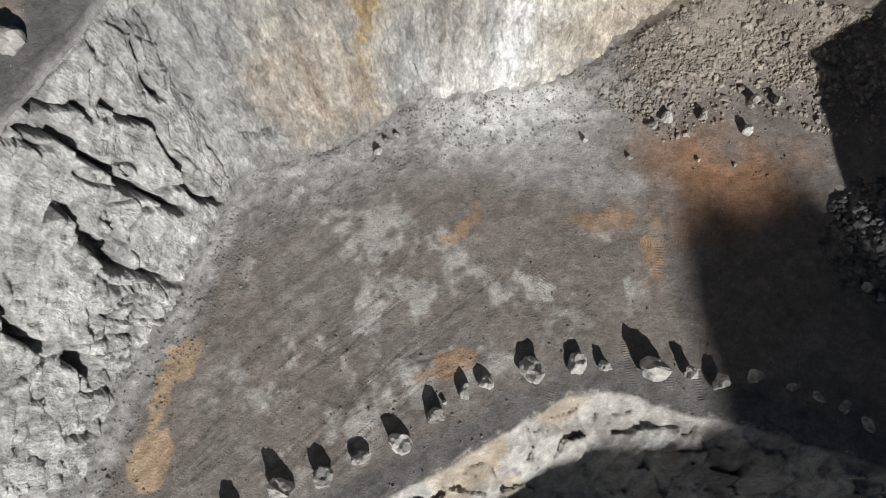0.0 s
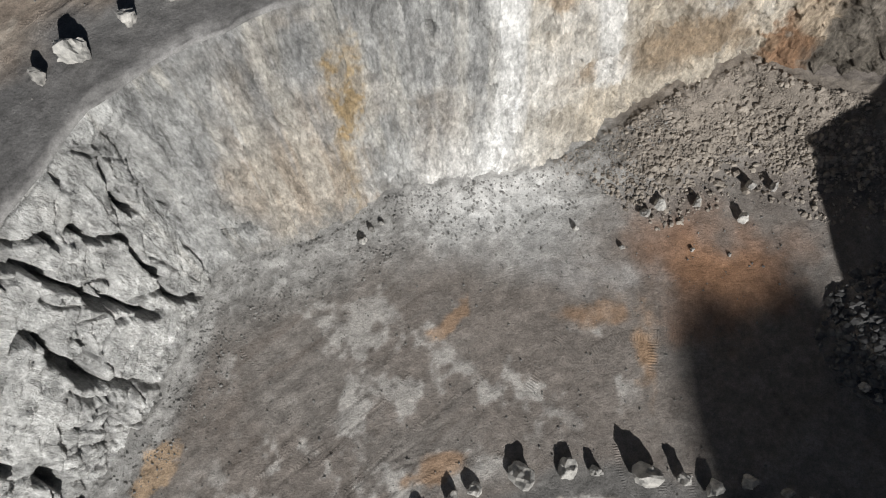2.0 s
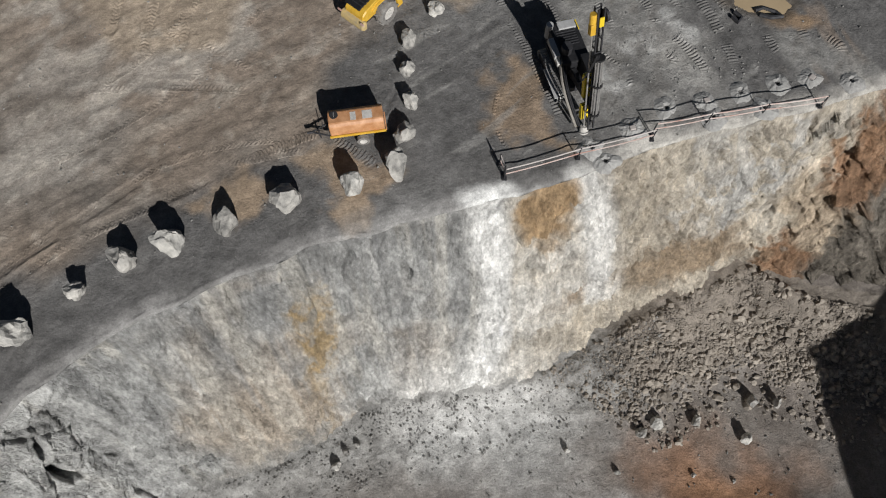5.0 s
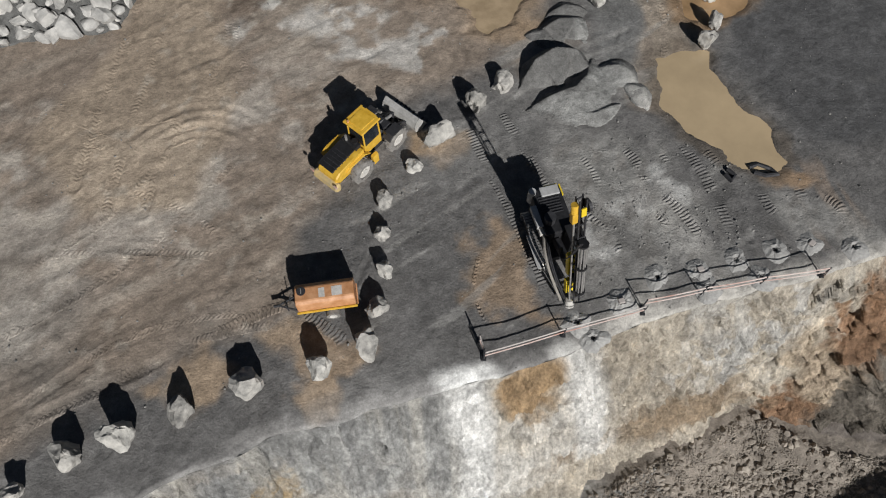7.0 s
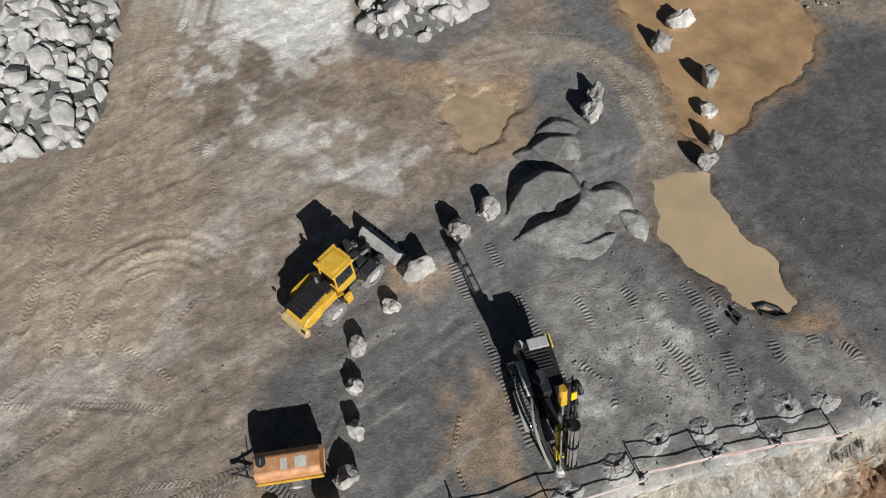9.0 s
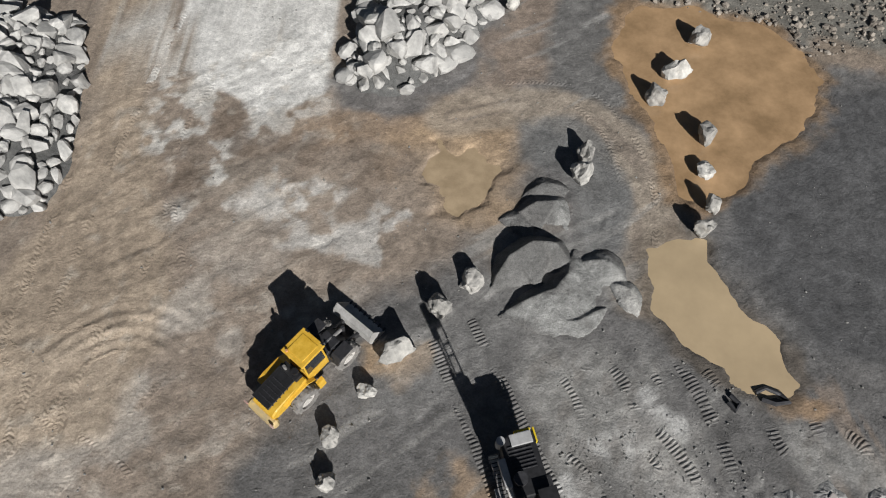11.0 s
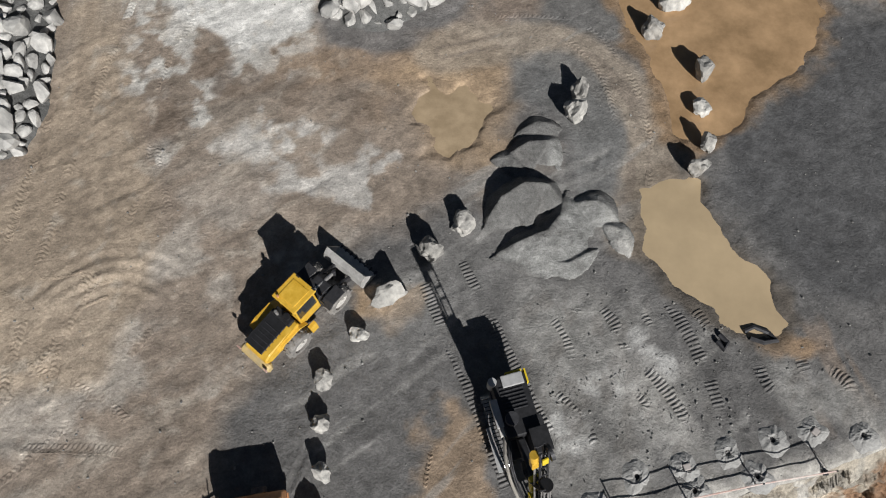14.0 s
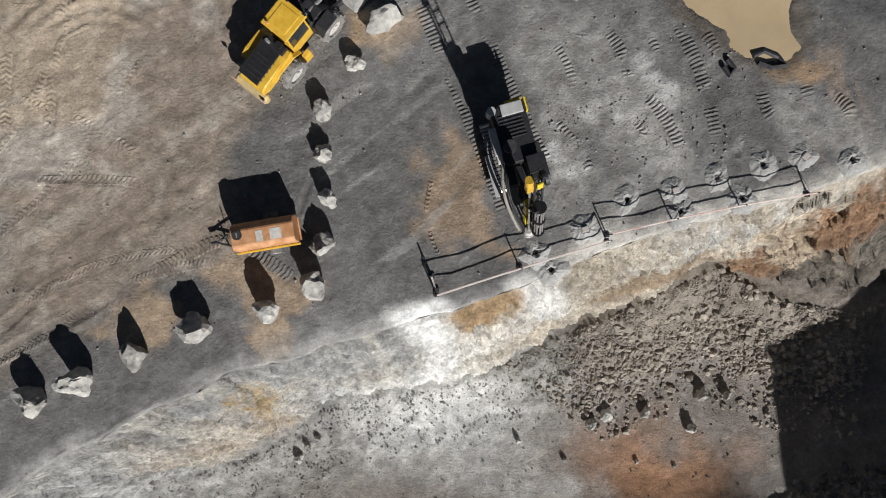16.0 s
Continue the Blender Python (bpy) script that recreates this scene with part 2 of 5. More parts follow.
def rock_mesh(name, seed, subdiv, cuts, mat, rough=0.12, smooth_=False, near=0.30):
    """An angular broken rock, about one unit across."""
    rng = random.Random(seed)
    bm = bmesh.new()
    bmesh.ops.create_icosphere(bm, subdivisions=subdiv, radius=0.62)
    for _ in range(cuts):
        n = Vector((rng.gauss(0, 1), rng.gauss(0, 1), rng.gauss(0, 1))).normalized()
        d = rng.uniform(near, 0.46)
        for v in bm.verts:
            k = v.co.dot(n)
            if k > d:
                v.co -= n * (k - d) * 0.96
    sx, sy, sz = rng.uniform(0.85, 1.2), rng.uniform(0.75, 1.05), rng.uniform(0.7, 1.0)
    for v in bm.verts:
        v.co = Vector((v.co.x * sx, v.co.y * sy, v.co.z * sz))
        if rough:
            v.co += v.co.normalized() * noise.fractal(v.co * 3.1 + Vector((seed, 0, 0)), 1.0, 2.0, 3) * rough
    me = bpy.data.meshes.new(name)
    bm.to_mesh(me)
    bm.free()
    if smooth_:
        me.polygons.foreach_set("use_smooth", np.ones(len(me.polygons), dtype=bool))
    me.materials.append(mat)
    return me


# ---- plan of the quarry ----
CREST = [(-140, -150), (-95, -70), (-75, -32), (-66, -12), (-60, 3), (-54, 16), (-47.7, 26.4), (-44, 32), (-41.6, 36.5), (-38.3, 39.4), (-34.4, 41.7), (-31, 43.3), (-26.4, 45.3), (-21.4, 46.7), (-15.5, 48.4), (-10, 49.7), (-3.9, 52.4), (1.9, 54), (7.5, 55.3), (12.1, 57), (18, 59), (28, 62), (45, 68), (140, 75)]
TOE = [(-125, -160), (-82, -75), (-62, -36), (-54, -12), (-50.7, 2.2), (-48.3, 12.5), (-44.5, 19), (-41.6, 26), (-40, 31), (-36.5, 32.2), (-32.5, 33.4), (-28.5, 35.2), (-24.5, 38.0), (-20.5, 39.2), (-15, 39.8), (-9.5, 40.8), (-4, 43.7), (4.5, 47.5), (10, 50), (15.5, 47.0), (22, 46), (34, 50), (52, 60), (150, 66)]
CX, CY = np.array(CREST).T
TX, TY = np.array(TOE).T


def crest_y(x):
    return np.interp(x, CX, CY) + 0.5 * fbm(x, 0 * x, 3.0, 4, 2) * (np.abs(x) < 60)


LX = np.array([-160, -60, -40, -25.5, -19.8, -14.9, -9.9, -4.9, 0.8, 6.9, 16.9, 30, 150])
LY = np.array([-90, -14, -5, 2.0, 4.8, 7.9, 10.6, 11.2, 9.0, 7.9, 5.0, 2, -20])


def low_y(x):
    return np.interp(x, LX, LY) + 0.7 * fbm(x, 0 * x, 4.0, 4, 8)


def floor_h(x, y):
    """Pit floor with the talus at the wall's foot and the drop to the next bench down."""
    z = 0.10 * fbm(x, y, 3.5, 4, 1)
    wall = np.interp(x, TX, TY)
    d = wall - y
    reach = 3.6 + 5.0 * smooth(x, -7, 2) + 1.0 * fbm(x, y, 3, 3, 4)
    top = 0.5 + 3.2 * smooth(x, -7, 4)
    z = z + top * np.clip(1 - d / reach, 0, 1.0) ** 1.25 * (x > -60)
    z = z + 4.2 * np.clip(1 - np.hypot((x - 24) / 9.5, (y - 24.5) / 7.5), 0, 1) * (1 + 0.25 * fbm(x, y, 2, 3, 6))
    drop = low_y(x) - y
    lv, tl, _j = cells(x + 0.4 * fbm(x, y, 2, 3, 5), y * 1.5, 3.2, 4)
    lv2, tl2, _j = cells(x, y * 1.3, 1.1, 5)
    z = z + smooth(drop, 0.0, 1.5) * (1.3 * (lv + tl) + 0.35 * (lv2 + tl2))
    z = z - 24 * smooth(drop + 0.8 * fbm(x, y, 2.2, 4, 9), -0.3, 14) - np.where(drop > 0, np.minimum(drop, 1.2) * (0.9 + 0.6 * fbm(x, y, 1.2, 3, 12)), 0)
    return z


PUDDLES = {
    "A": [(-0.1, 73.0), (1.8, 73.9), (3.8, 73.4), (3.5, 71.7), (4.9, 69.5), (6.2, 67.6), (7.2, 65.5), (7.6, 63.8), (6.8, 62.8), (4.9, 63.4), (3.4, 63.9), (1.0, 66.2), (-0.5, 68.7), (-0.5, 71.2)],
    "B": [(1.6, 96.2), (5.0, 95.9), (9.4, 94.6), (12.4, 93.8), (13.9, 91.0), (15.2, 87.5), (13.6, 84.8), (11.3, 82.2), (7.8, 79.2), (6.3, 77.4), (4.1, 76.0), (2.4, 77.2), (2.5, 80.2), (1.6, 83.3), (0.4, 86.0), (-0.1, 91.2)],
    "C": [(-13.8, 82.0), (-12.6, 81.2), (-11.2, 81.7), (-10.6, 80.2), (-9.6, 79.4), (-10.4, 78.0), (-11.3, 76.8), (-12.6, 75.2), (-14.0, 75.7), (-13.8, 77.4), (-14.8, 79.0)],
}


def inside(x, y, poly):
    """Signed depth inside a polygon, positive within."""
    d, _ = seg_dist(x, y, poly + poly[:1])
    odd = np.zeros(np.shape(x), dtype=bool)
    for (ax, ay), (bx, by) in zip(poly, poly[1:] + poly[:1]):
        if ay != by:
            odd ^= ((ay > y) != (by > y)) & (x < (bx - ax) * (y - ay) / (by - ay) + ax)
    return np.where(odd, d, -d)


def area(x, y, poly, edge=0.6, wob=1.5, scale=2.5, seed=0):
    """Ragged patch mask over a polygon of the plan."""
    return smooth(inside(x, y, poly) + wob * fbm(x, y, scale, 5, seed + 90), -edge, edge)


def ridge_h(x, y, pts, top, lee, fan):
    """A tipped ridge: steep on the left of its run, fanning out gently on the right, low at both ends."""
    best, side, run, total = np.full(np.shape(x), 1e9), np.ones(np.shape(x)), np.zeros(np.shape(x)), 0.0
    for (ax, ay), (bx, by) in zip(pts, pts[1:]):
        L = math.hypot(bx - ax, by - ay)
        k = np.clip(((x - ax) * (bx - ax) + (y - ay) * (by - ay)) / L ** 2, 0, 1)
        d = np.hypot(x - ax - k * (bx - ax), y - ay - k * (by - ay))
        near = d < best
        side = np.where(near, np.sign((bx - ax) * (y - ay) - (by - ay) * (x - ax)), side)
        run, best, total = np.where(near, total + k * L, run), np.where(near, d, best), total + L
    crest = top * (0.25 + 0.75 * np.sin(np.clip(run / total, 0, 1) * math.pi) ** 0.7)
    return crest - best * np.where(side > 0, lee, fan)


def heap_h(x, y):
    """Tipped loads of grey gravel that run into one another."""
    w = 0.10 * fbm(x, y, 1.6, 4, 21) + 0.03 * fbm(x, y, 0.5, 3, 24)
    loads = (([(-10.3, 70.7), (-9.4, 71.9), (-7.9, 72.8), (-6.4, 72.8), (-5.5, 71.8)], 1.5, 1.2, 0.5),
             ([(-9.7, 68.5), (-8.1, 69.2), (-6.6, 69.8), (-5.7, 70.9), (-5.3, 72.4)], 0.85, 0.9, 0.28),
             ([(-4.6, 71.9), (-3.2, 71.8), (-2.1, 70.8)], 0.65, 0.55, 0.36),
             ([(-2.9, 70.4), (-1.9, 69.8), (-1.6, 68.3)], 0.5, 0.6, 0.5),
             ([(-7.0, 67.8), (-5.4, 67.7), (-3.6, 68.7)], 0.4, 0.6, 0.4),
             ([(-8.8, 75.5), (-7.3, 76.2), (-6.0, 76.3), (-5.4, 74.9)], 0.8, 0.75, 0.34),
             ([(-8.1, 77.2), (-6.8, 77.9), (-5.0, 77.6)], 0.5, 0.65, 0.3),
             ([(-9.9, 75.2), (-8.6, 75.4), (-7.6, 74.0)], 0.4, 0.5, 0.3))
    return np.maximum(np.max([ridge_h(x, y, *a) for a in loads], axis=0) + w, 0)


def bench_h(x, y):
    z = ZB + 0.06 * fbm(x, y, 4.0, 4, 3) + 0.03 * fbm(x, y, 0.8, 3, 7)
    for key, poly in PUDDLES.items():
        z = z - 0.22 * smooth(inside(x, y, poly) + (1.5 if key == "C" else 0.9) * fbm(x, y, 1.8, 6, 13), -0.5, 0.6)
    far = smooth(y - 0.30 * np.abs(x - 4), 94.5, 104) * smooth(x, -1, 6)
    z = z + far * (1.8 + 1.2 * fbm(x, y, 3.0, 4, 15))
    edge = y - np.interp(x, CX, CY)
    return z - 0.35 * (1 - smooth(edge, 0, 1.2)) * (0.6 + fbm(x, y, 1.5, 3, 19))


# ---- large structure ----
GROUND = {}


def lay_of(key, x, y):
    """Height and tone of the finished ground at a point."""
    xs, ys, Z, tone = GROUND[key]
    d = y - float(crest_y(np.array([x]))[0]) if key == "bench" else y
    i, j = int(np.clip(np.searchsorted(ys, d), 1, len(ys) - 1)), int(np.clip(np.searchsorted(xs, x), 1, len(xs) - 1))
    u, v = (x - xs[j - 1]) / (xs[j] - xs[j - 1]), (d - ys[i - 1]) / (ys[i] - ys[i - 1])
    z = (Z[i - 1, j - 1] * (1 - u) + Z[i - 1, j] * u) * (1 - v) + (Z[i, j - 1] * (1 - u) + Z[i, j] * u) * v
    return float(z), tone[i, j]


GREY, DGREY, BROWN, TAN, DUST = (0.105, 0.102, 0.10), (0.07, 0.07, 0.072), (0.195, 0.16, 0.13), (0.265, 0.215, 0.165), (0.41, 0.395, 0.37)
RUST, CLAY = (0.165, 0.092, 0.055), (0.34, 0.225, 0.13)


def build_bench():
    xs = np.concatenate([np.linspace(-600, -80, 20)[:-1], np.arange(-80, -52, 1.0), np.arange(-52, 22, 0.14), np.geomspace(22, 600, 28)])
    ds = np.concatenate([np.arange(0, 47, 0.14), np.geomspace(47, 600, 36)])
    X = np.repeat(xs[None], len(ds), 0)
    base = crest_y(xs)
    Y = base[None] + ds[:, None]
    Z = bench_h(X, Y)
    edge = Y - base[None]
    n1, n2, n5 = fbm(X, Y, 9, 5, 31), fbm(X, Y, 2.6, 5, 32), fbm(X, Y, 0.9, 4, 30)
    along, across = X * 0.84 + Y * 0.54, Y * 0.84 - X * 0.54
    bend = across + 1.2 * fbm(X, Y, 9, 3, 29)
    haul = fbm(along * 0.13, bend, 1.3, 5, 33)
    wide = fbm(along * 0.22, bend, 4.0, 5, 28)
    tone = np.ones(X.shape + (3,)) * GREY
    brown = area(X, Y, [(-90, -20), (-50, 33), (-44, 41.5), (-38, 45.5), (-33, 49.0), (-27, 52.5), (-24.5, 58), (-21.5, 62), (-17.5, 70), (-13, 72.5), (-10.5, 76), (-8.5, 83), (-12, 84), (-9, 90), (-9, 108), (-90, 130)], 1.6, 3.0, 5, 1)
    west = brown * smooth(-X, 14, 24)
    tone = mixc(tone, brown, BROWN)
    tone = mixc(tone, brown * (1 - smooth(Y - 0.3 * X, 68, 78)) * smooth(-n1 + 0.5 * wide, -0.15, 0.4) * 0.6, (0.155, 0.145, 0.132))
    tone = mixc(tone, west * (1 - smooth(Y, 68, 78)) * smooth(0.8 * wide + 0.7 * n2 + 0.25 * n5, 0.0, 0.38) * 0.65, (0.315, 0.29, 0.26))
    tone = mixc(tone, west * smooth(haul + 0.3 * n5, 0.12, 0.5) * 0.3, (0.105, 0.085, 0.07))
    tone = mixc(tone, west * smooth(-haul, 0.15, 0.5) * 0.35, (0.30, 0.265, 0.225))
    # beaten road and the pale dust at its side
    tone = mixc(tone, area(X, Y, [(-42.2, 104), (-41.8, 93), (-39.6, 85), (-40.5, 75), (-45, 66), (-40, 60), (-33, 61), (-31.2, 66), (-32.4, 75), (-34.6, 81), (-37.6, 91), (-37.6, 104)], 0.9, 1.2, 3, 2) * 0.9, TAN)
    road = fbm(X * 1.0 + 0.12 * Y, Y * 0.07, 1.1, 4, 27)
    tone = mixc(tone, area(X, Y, [(-43, 104), (-41, 84), (-40, 72), (-33, 70), (-34.6, 81), (-37, 104)], 0.8, 1.0, 3, 3) * smooth(road, 0.1, 0.45) * 0.45, (0.165, 0.13, 0.10))
    core = area(X, Y, [(-36, 104), (-35.6, 97), (-34, 91), (-31.8, 87.5), (-29.6, 86.2), (-26, 84.6), (-22.8, 86.4), (-22.4, 93), (-23.6, 104)], 0.5, 1.6, 2.6, 4)
    patchy = area(X, Y, [(-41, 95), (-39.4, 91.4), (-36.4, 88.5), (-35, 84), (-33.8, 80.8), (-30.6, 79.5), (-30.6, 76), (-29, 76), (-28.4, 80.4), (-24.8, 82.4), (-21.6, 84), (-22.6, 88), (-30, 96), (-38, 100)], 1.0, 2.6, 2.6, 5) * smooth(n2 + 0.6 * n5, -0.18, 0.12)
    lower = area(X, Y, [(-28.8, 76.2), (-27, 78.4), (-23.6, 79.2), (-19.8, 77.8), (-20.4, 75.6), (-15.8, 75.6), (-17.4, 71.6), (-21, 73.0), (-24.2, 74.2)], 0.7, 2.2, 2.2, 6) * smooth(n2 + 0.5 * n5, -0.22, 0.1)
    tone = mixc(tone, patchy * 0.9, (0.40, 0.385, 0.36))
    tone = mixc(tone, lower * 0.85, (0.36, 0.345, 0.325))
    tone = mixc(tone, core, (0.47, 0.46, 0.44))
    tone = mixc(tone, core * smooth(n2, 0.1, 0.5) * 0.25, (0.36, 0.345, 0.32))
    for k, (bx, by, rx, ry) in enumerate([(-32.2, 78.6, 1.5, 1.8), (-26.6, 81.6, 2.6, 1.2), (-22.6, 81.4, 2.2, 1.1), (-29.4, 83.4, 1.2, 1.4), (-18.6, 79.4, 2.0, 1.6), (-16.4, 82.0, 2.4, 1.0)]):
        tone = mixc(tone, blob(X, Y, bx, by, rx, ry, 20 * k, 0.5, 1.1, 40 + k) * 0.75, (0.135, 0.105, 0.082))
    tone = mixc(tone, blob(X, Y, -16.2, 83.6, 6.5, 2.0, 4, 0.5, 0.8, 6) * 0.65, (0.225, 0.165, 0.115))
    tone = mixc(tone, area(X, Y, [(-22, 84.6), (-14.6, 84.6), (-11.2, 87.6), (-8.6, 92), (-8.6, 99), (-12, 99), (-22, 88)], 0.7, 1.4, 2, 7) * 0.85, (0.11, 0.11, 0.112))
    tone = mixc(tone, area(X, Y, [(-8.6, 104), (-9.0, 90), (-6, 87.4), (-2.6, 86.0), (0, 84), (0, 104)], 1.0, 1.8, 3, 8) * 0.85, (0.115, 0.112, 0.108))
    tone = mixc(tone, area(X, Y, [(-10.2, 90.5), (-7.4, 100), (-4.6, 100), (-5.4, 87.5), (-9.4, 86)], 0.9, 1.6, 2.4, 9) * 0.55, (0.235, 0.175, 0.13))
    tone = mixc(tone, blob(X, Y, -11.2, 78.8, 4.6, 4.6, 10, 0.5, 0.9, 7) * 0.85, (0.275, 0.20, 0.13))
    ring, run = seg_dist(X, Y, [(-13, 84.2), (-9, 85.2), (-5.9, 85.2), (-2.3, 83.3), (0.0, 80.2), (0.9, 77.4), (0.3, 73.6), (-0.9, 70)])
    sweep = fbm(ring * 1.0, run * 0.05, 0.55, 4, 26)
    tone = mixc(tone, (1 - smooth(ring + 0.7 * n2, 1.4, 2.5)) * 0.8, (0.255, 0.215, 0.172))
    tone = mixc(tone, (1 - smooth(ring + 0.4 * n2, 1.6, 2.6)) * smooth(sweep, 0.05, 0.4) * 0.6, (0.15, 0.125, 0.105))
    tone = mixc(tone, area(X, Y, [(-8, 83.5), (-4, 84), (-1.4, 81), (-0.8, 76), (-1.6, 71.8), (-4, 72), (-4.5, 79), (-8.4, 80)], 0.5, 0.9, 2, 10) * 0.85, (0.125, 0.125, 0.123))
    # dark wet ground round the long puddle and the pool
    tone = mixc(tone, area(X, Y, [(4.6, 72.8), (5.2, 76), (8.5, 79), (12.4, 82.4), (15.6, 86.6), (40, 86), (40, 64), (9, 66), (7.6, 68)], 1.0, 1.8, 3.5, 11) * 0.9, DGREY)
    tone = mixc(tone, area(X, Y, [(10, 68), (30, 78), (40, 66), (9, 63.5)], 1.5, 3, 4, 12) * smooth(wide + n2 * 0.5, 0.0, 0.4) * 0.5, (0.15, 0.145, 0.138))
    # tan crusts by the trailer, the loader and the rig
    tone = mixc(tone, area(X, Y, [(-33, 48.2), (-30.2, 50.4), (-28.6, 49.4), (-29, 47.4), (-30.6, 47.0)], 0.5, 1.3, 1.6, 13) * 0.85, (0.265, 0.20, 0.14))
    tone = mixc(tone, area(X, Y, [(-27.5, 51.6), (-24.4, 53.0), (-22.6, 51.5), (-20.4, 50.6), (-21.6, 49.0), (-24.6, 49.4)], 0.5, 1.3, 1.6, 14) * 0.8, (0.265, 0.20, 0.14))
    tone = mixc(tone, area(X, Y, [(-25.6, 47.9), (-23.4, 49.0), (-21.8, 48.6), (-22.4, 46.9), (-23.8, 46.3)], 0.4, 1.2, 1.4, 15) * 0.85, (0.265, 0.20, 0.14))
    tone = mixc(tone, area(X, Y, [(-18.4, 66.2), (-14.6, 66.4), (-14.4, 64.6), (-16.4, 63.7), (-18.2, 64.8)], 0.35, 0.7, 1.4, 16) * 0.9, (0.275, 0.20, 0.13))
    tone = mixc(tone, area(X, Y, [(-14.6, 57), (-12.6, 59.6), (-11.4, 58.6), (-10.2, 54), (-9.6, 52.2), (-12, 52.4), (-14.2, 53.6)], 0.6, 1.8, 1.5, 17) * 0.85, (0.215, 0.16, 0.112))
    tone = mixc(tone, area(X, Y, [(4.6, 63), (7.4, 63.2), (9.5, 62.2), (5.4, 61.9)], 0.3, 0.8, 1.2, 18) * 0.8, (0.29, 0.20, 0.125))
    rusty = area(X, Y, [(6, 63), (13, 63), (13, 58.2), (7, 59)], 1.2, 2.5, 2.5, 19) * smooth(fbm(X + 0.3 * Y, Y * 0.15, 0.9, 4, 25), 0.0, 0.4)
    tone = mixc(tone, rusty * 0.55, (0.20, 0.155, 0.12))
    # pale drill cuttings round the rig and the row of holes
    dusty = area(X, Y, [(-8, 66), (-2, 66), (2, 64), (6, 61.5), (9, 60), (14, 58), (-6, 54), (-8, 58)], 1.5, 2.5, 4, 20) * smooth(fbm(X * 0.9 + Y * 0.4, Y * 0.5 - X * 0.2, 3.0, 5, 34), -0.25, 0.3)
    tone = mixc(tone, dusty * 0.85, (0.215, 0.21, 0.20))
    for k, (hx, hy, r) in enumerate([(-5.4, 60.2, 1.1), (-6.4, 58.3, 1.0), (-3.1, 60.9, 0.9), (-1.2, 61.9, 0.8), (-0.4, 61.3, 0.9), (-6.0, 56.8, 0.7), (-1.8, 63.2, 0.7)]):
        tone = mixc(tone, blob(X, Y, hx, hy, r, r * 0.7, 40 * k, 0.5, 1.1, 14 + k) * 0.85, (0.36, 0.355, 0.345))
    ripple = smooth(fbm(X * 0.9 - 0.4 * Y, Y * 0.5 + X * 0.3, 0.8, 4, 22), 0.05, 0.35)
    tone = mixc(tone, dusty * ripple * 0.55, (0.135, 0.125, 0.115))
    tone = mixc(tone, area(X, Y, [(-3, 62), (-1, 62.4), (1.2, 58), (0.4, 56.6), (-2.4, 58)], 0.5, 1.2, 1.5, 24) * 0.5, (0.29, 0.28, 0.265))
    grey = (1 - brown) * (X < 4)
    tone = mixc(tone, grey * smooth(wide, 0.08, 0.45) * (Y < 76) * 0.5, (0.165, 0.162, 0.157))
    tone = mixc(tone, grey * smooth(fbm(along * 0.1, bend, 0.7, 4, 24), 0.28, 0.5) * (Y > 52) * 0.5, (0.22, 0.215, 0.205))
    tone = mixc(tone, smooth(fbm(X, Y, 1.2, 4, 35), 0.3, 0.55) * west * 0.4, (0.36, 0.325, 0.28))
    # broken lip of the bench
    rim = 1 - smooth(edge + 0.9 * n2 + 0.4 * n5, 0.1, 0.9)
    tone = mixc(tone, rim * 0.5 * (X < -2), (0.23, 0.225, 0.22))
    tone = mixc(tone, (1 - smooth(edge + 1.4 * n2 + 0.5 * n5, 0.2, 1.9)) * smooth(X, -10, -5) * 0.75, (0.34, 0.325, 0.30))
    tone = mixc(tone, blob(X, Y, -15.2, 48.9, 1.6, 0.7, 15, 0.6, 0.8, 23) * 0.9, (0.55, 0.55, 0.54))
    tone = mixc(tone, blob(X, Y, -9.0, 50.6, 0.8, 0.7, 15, 0.6, 0.8, 22) * 0.7, (0.45, 0.445, 0.43))
    stain = smooth(inside(X, Y, PUDDLES["B"]) + 2.2 * n2 + 0.6 * n5, -1.6, 0.6)
    tone = mixc(tone, stain * 0.75, (0.20, 0.135, 0.08))
    for key, poly in PUDDLES.items():
        if key != "C":
            damp = smooth(inside(X, Y, poly) + 1.0 * n2 + 0.4 * n5, -1.2, -0.1)
            tone = mixc(tone, damp * 0.65, (0.08, 0.065, 0.05) if key == "A" else (0.17, 0.115, 0.07))
    tone = mixc(tone, area(X, Y, [(3, 96.2), (9, 95.4), (13.6, 93.6), (15.6, 89), (22, 88.4), (60, 88), (60, 120), (3, 120)], 0.7, 1.5, 2, 21) * 0.85, (0.135, 0.128, 0.112))
    tone = mixc(tone, area(X, Y, [(14.6, 90.4), (16, 91.6), (22, 90.2), (22, 88.4), (16, 88.6)], 0.6, 1.2, 1.6, 22) * 0.6, (0.21, 0.16, 0.12))
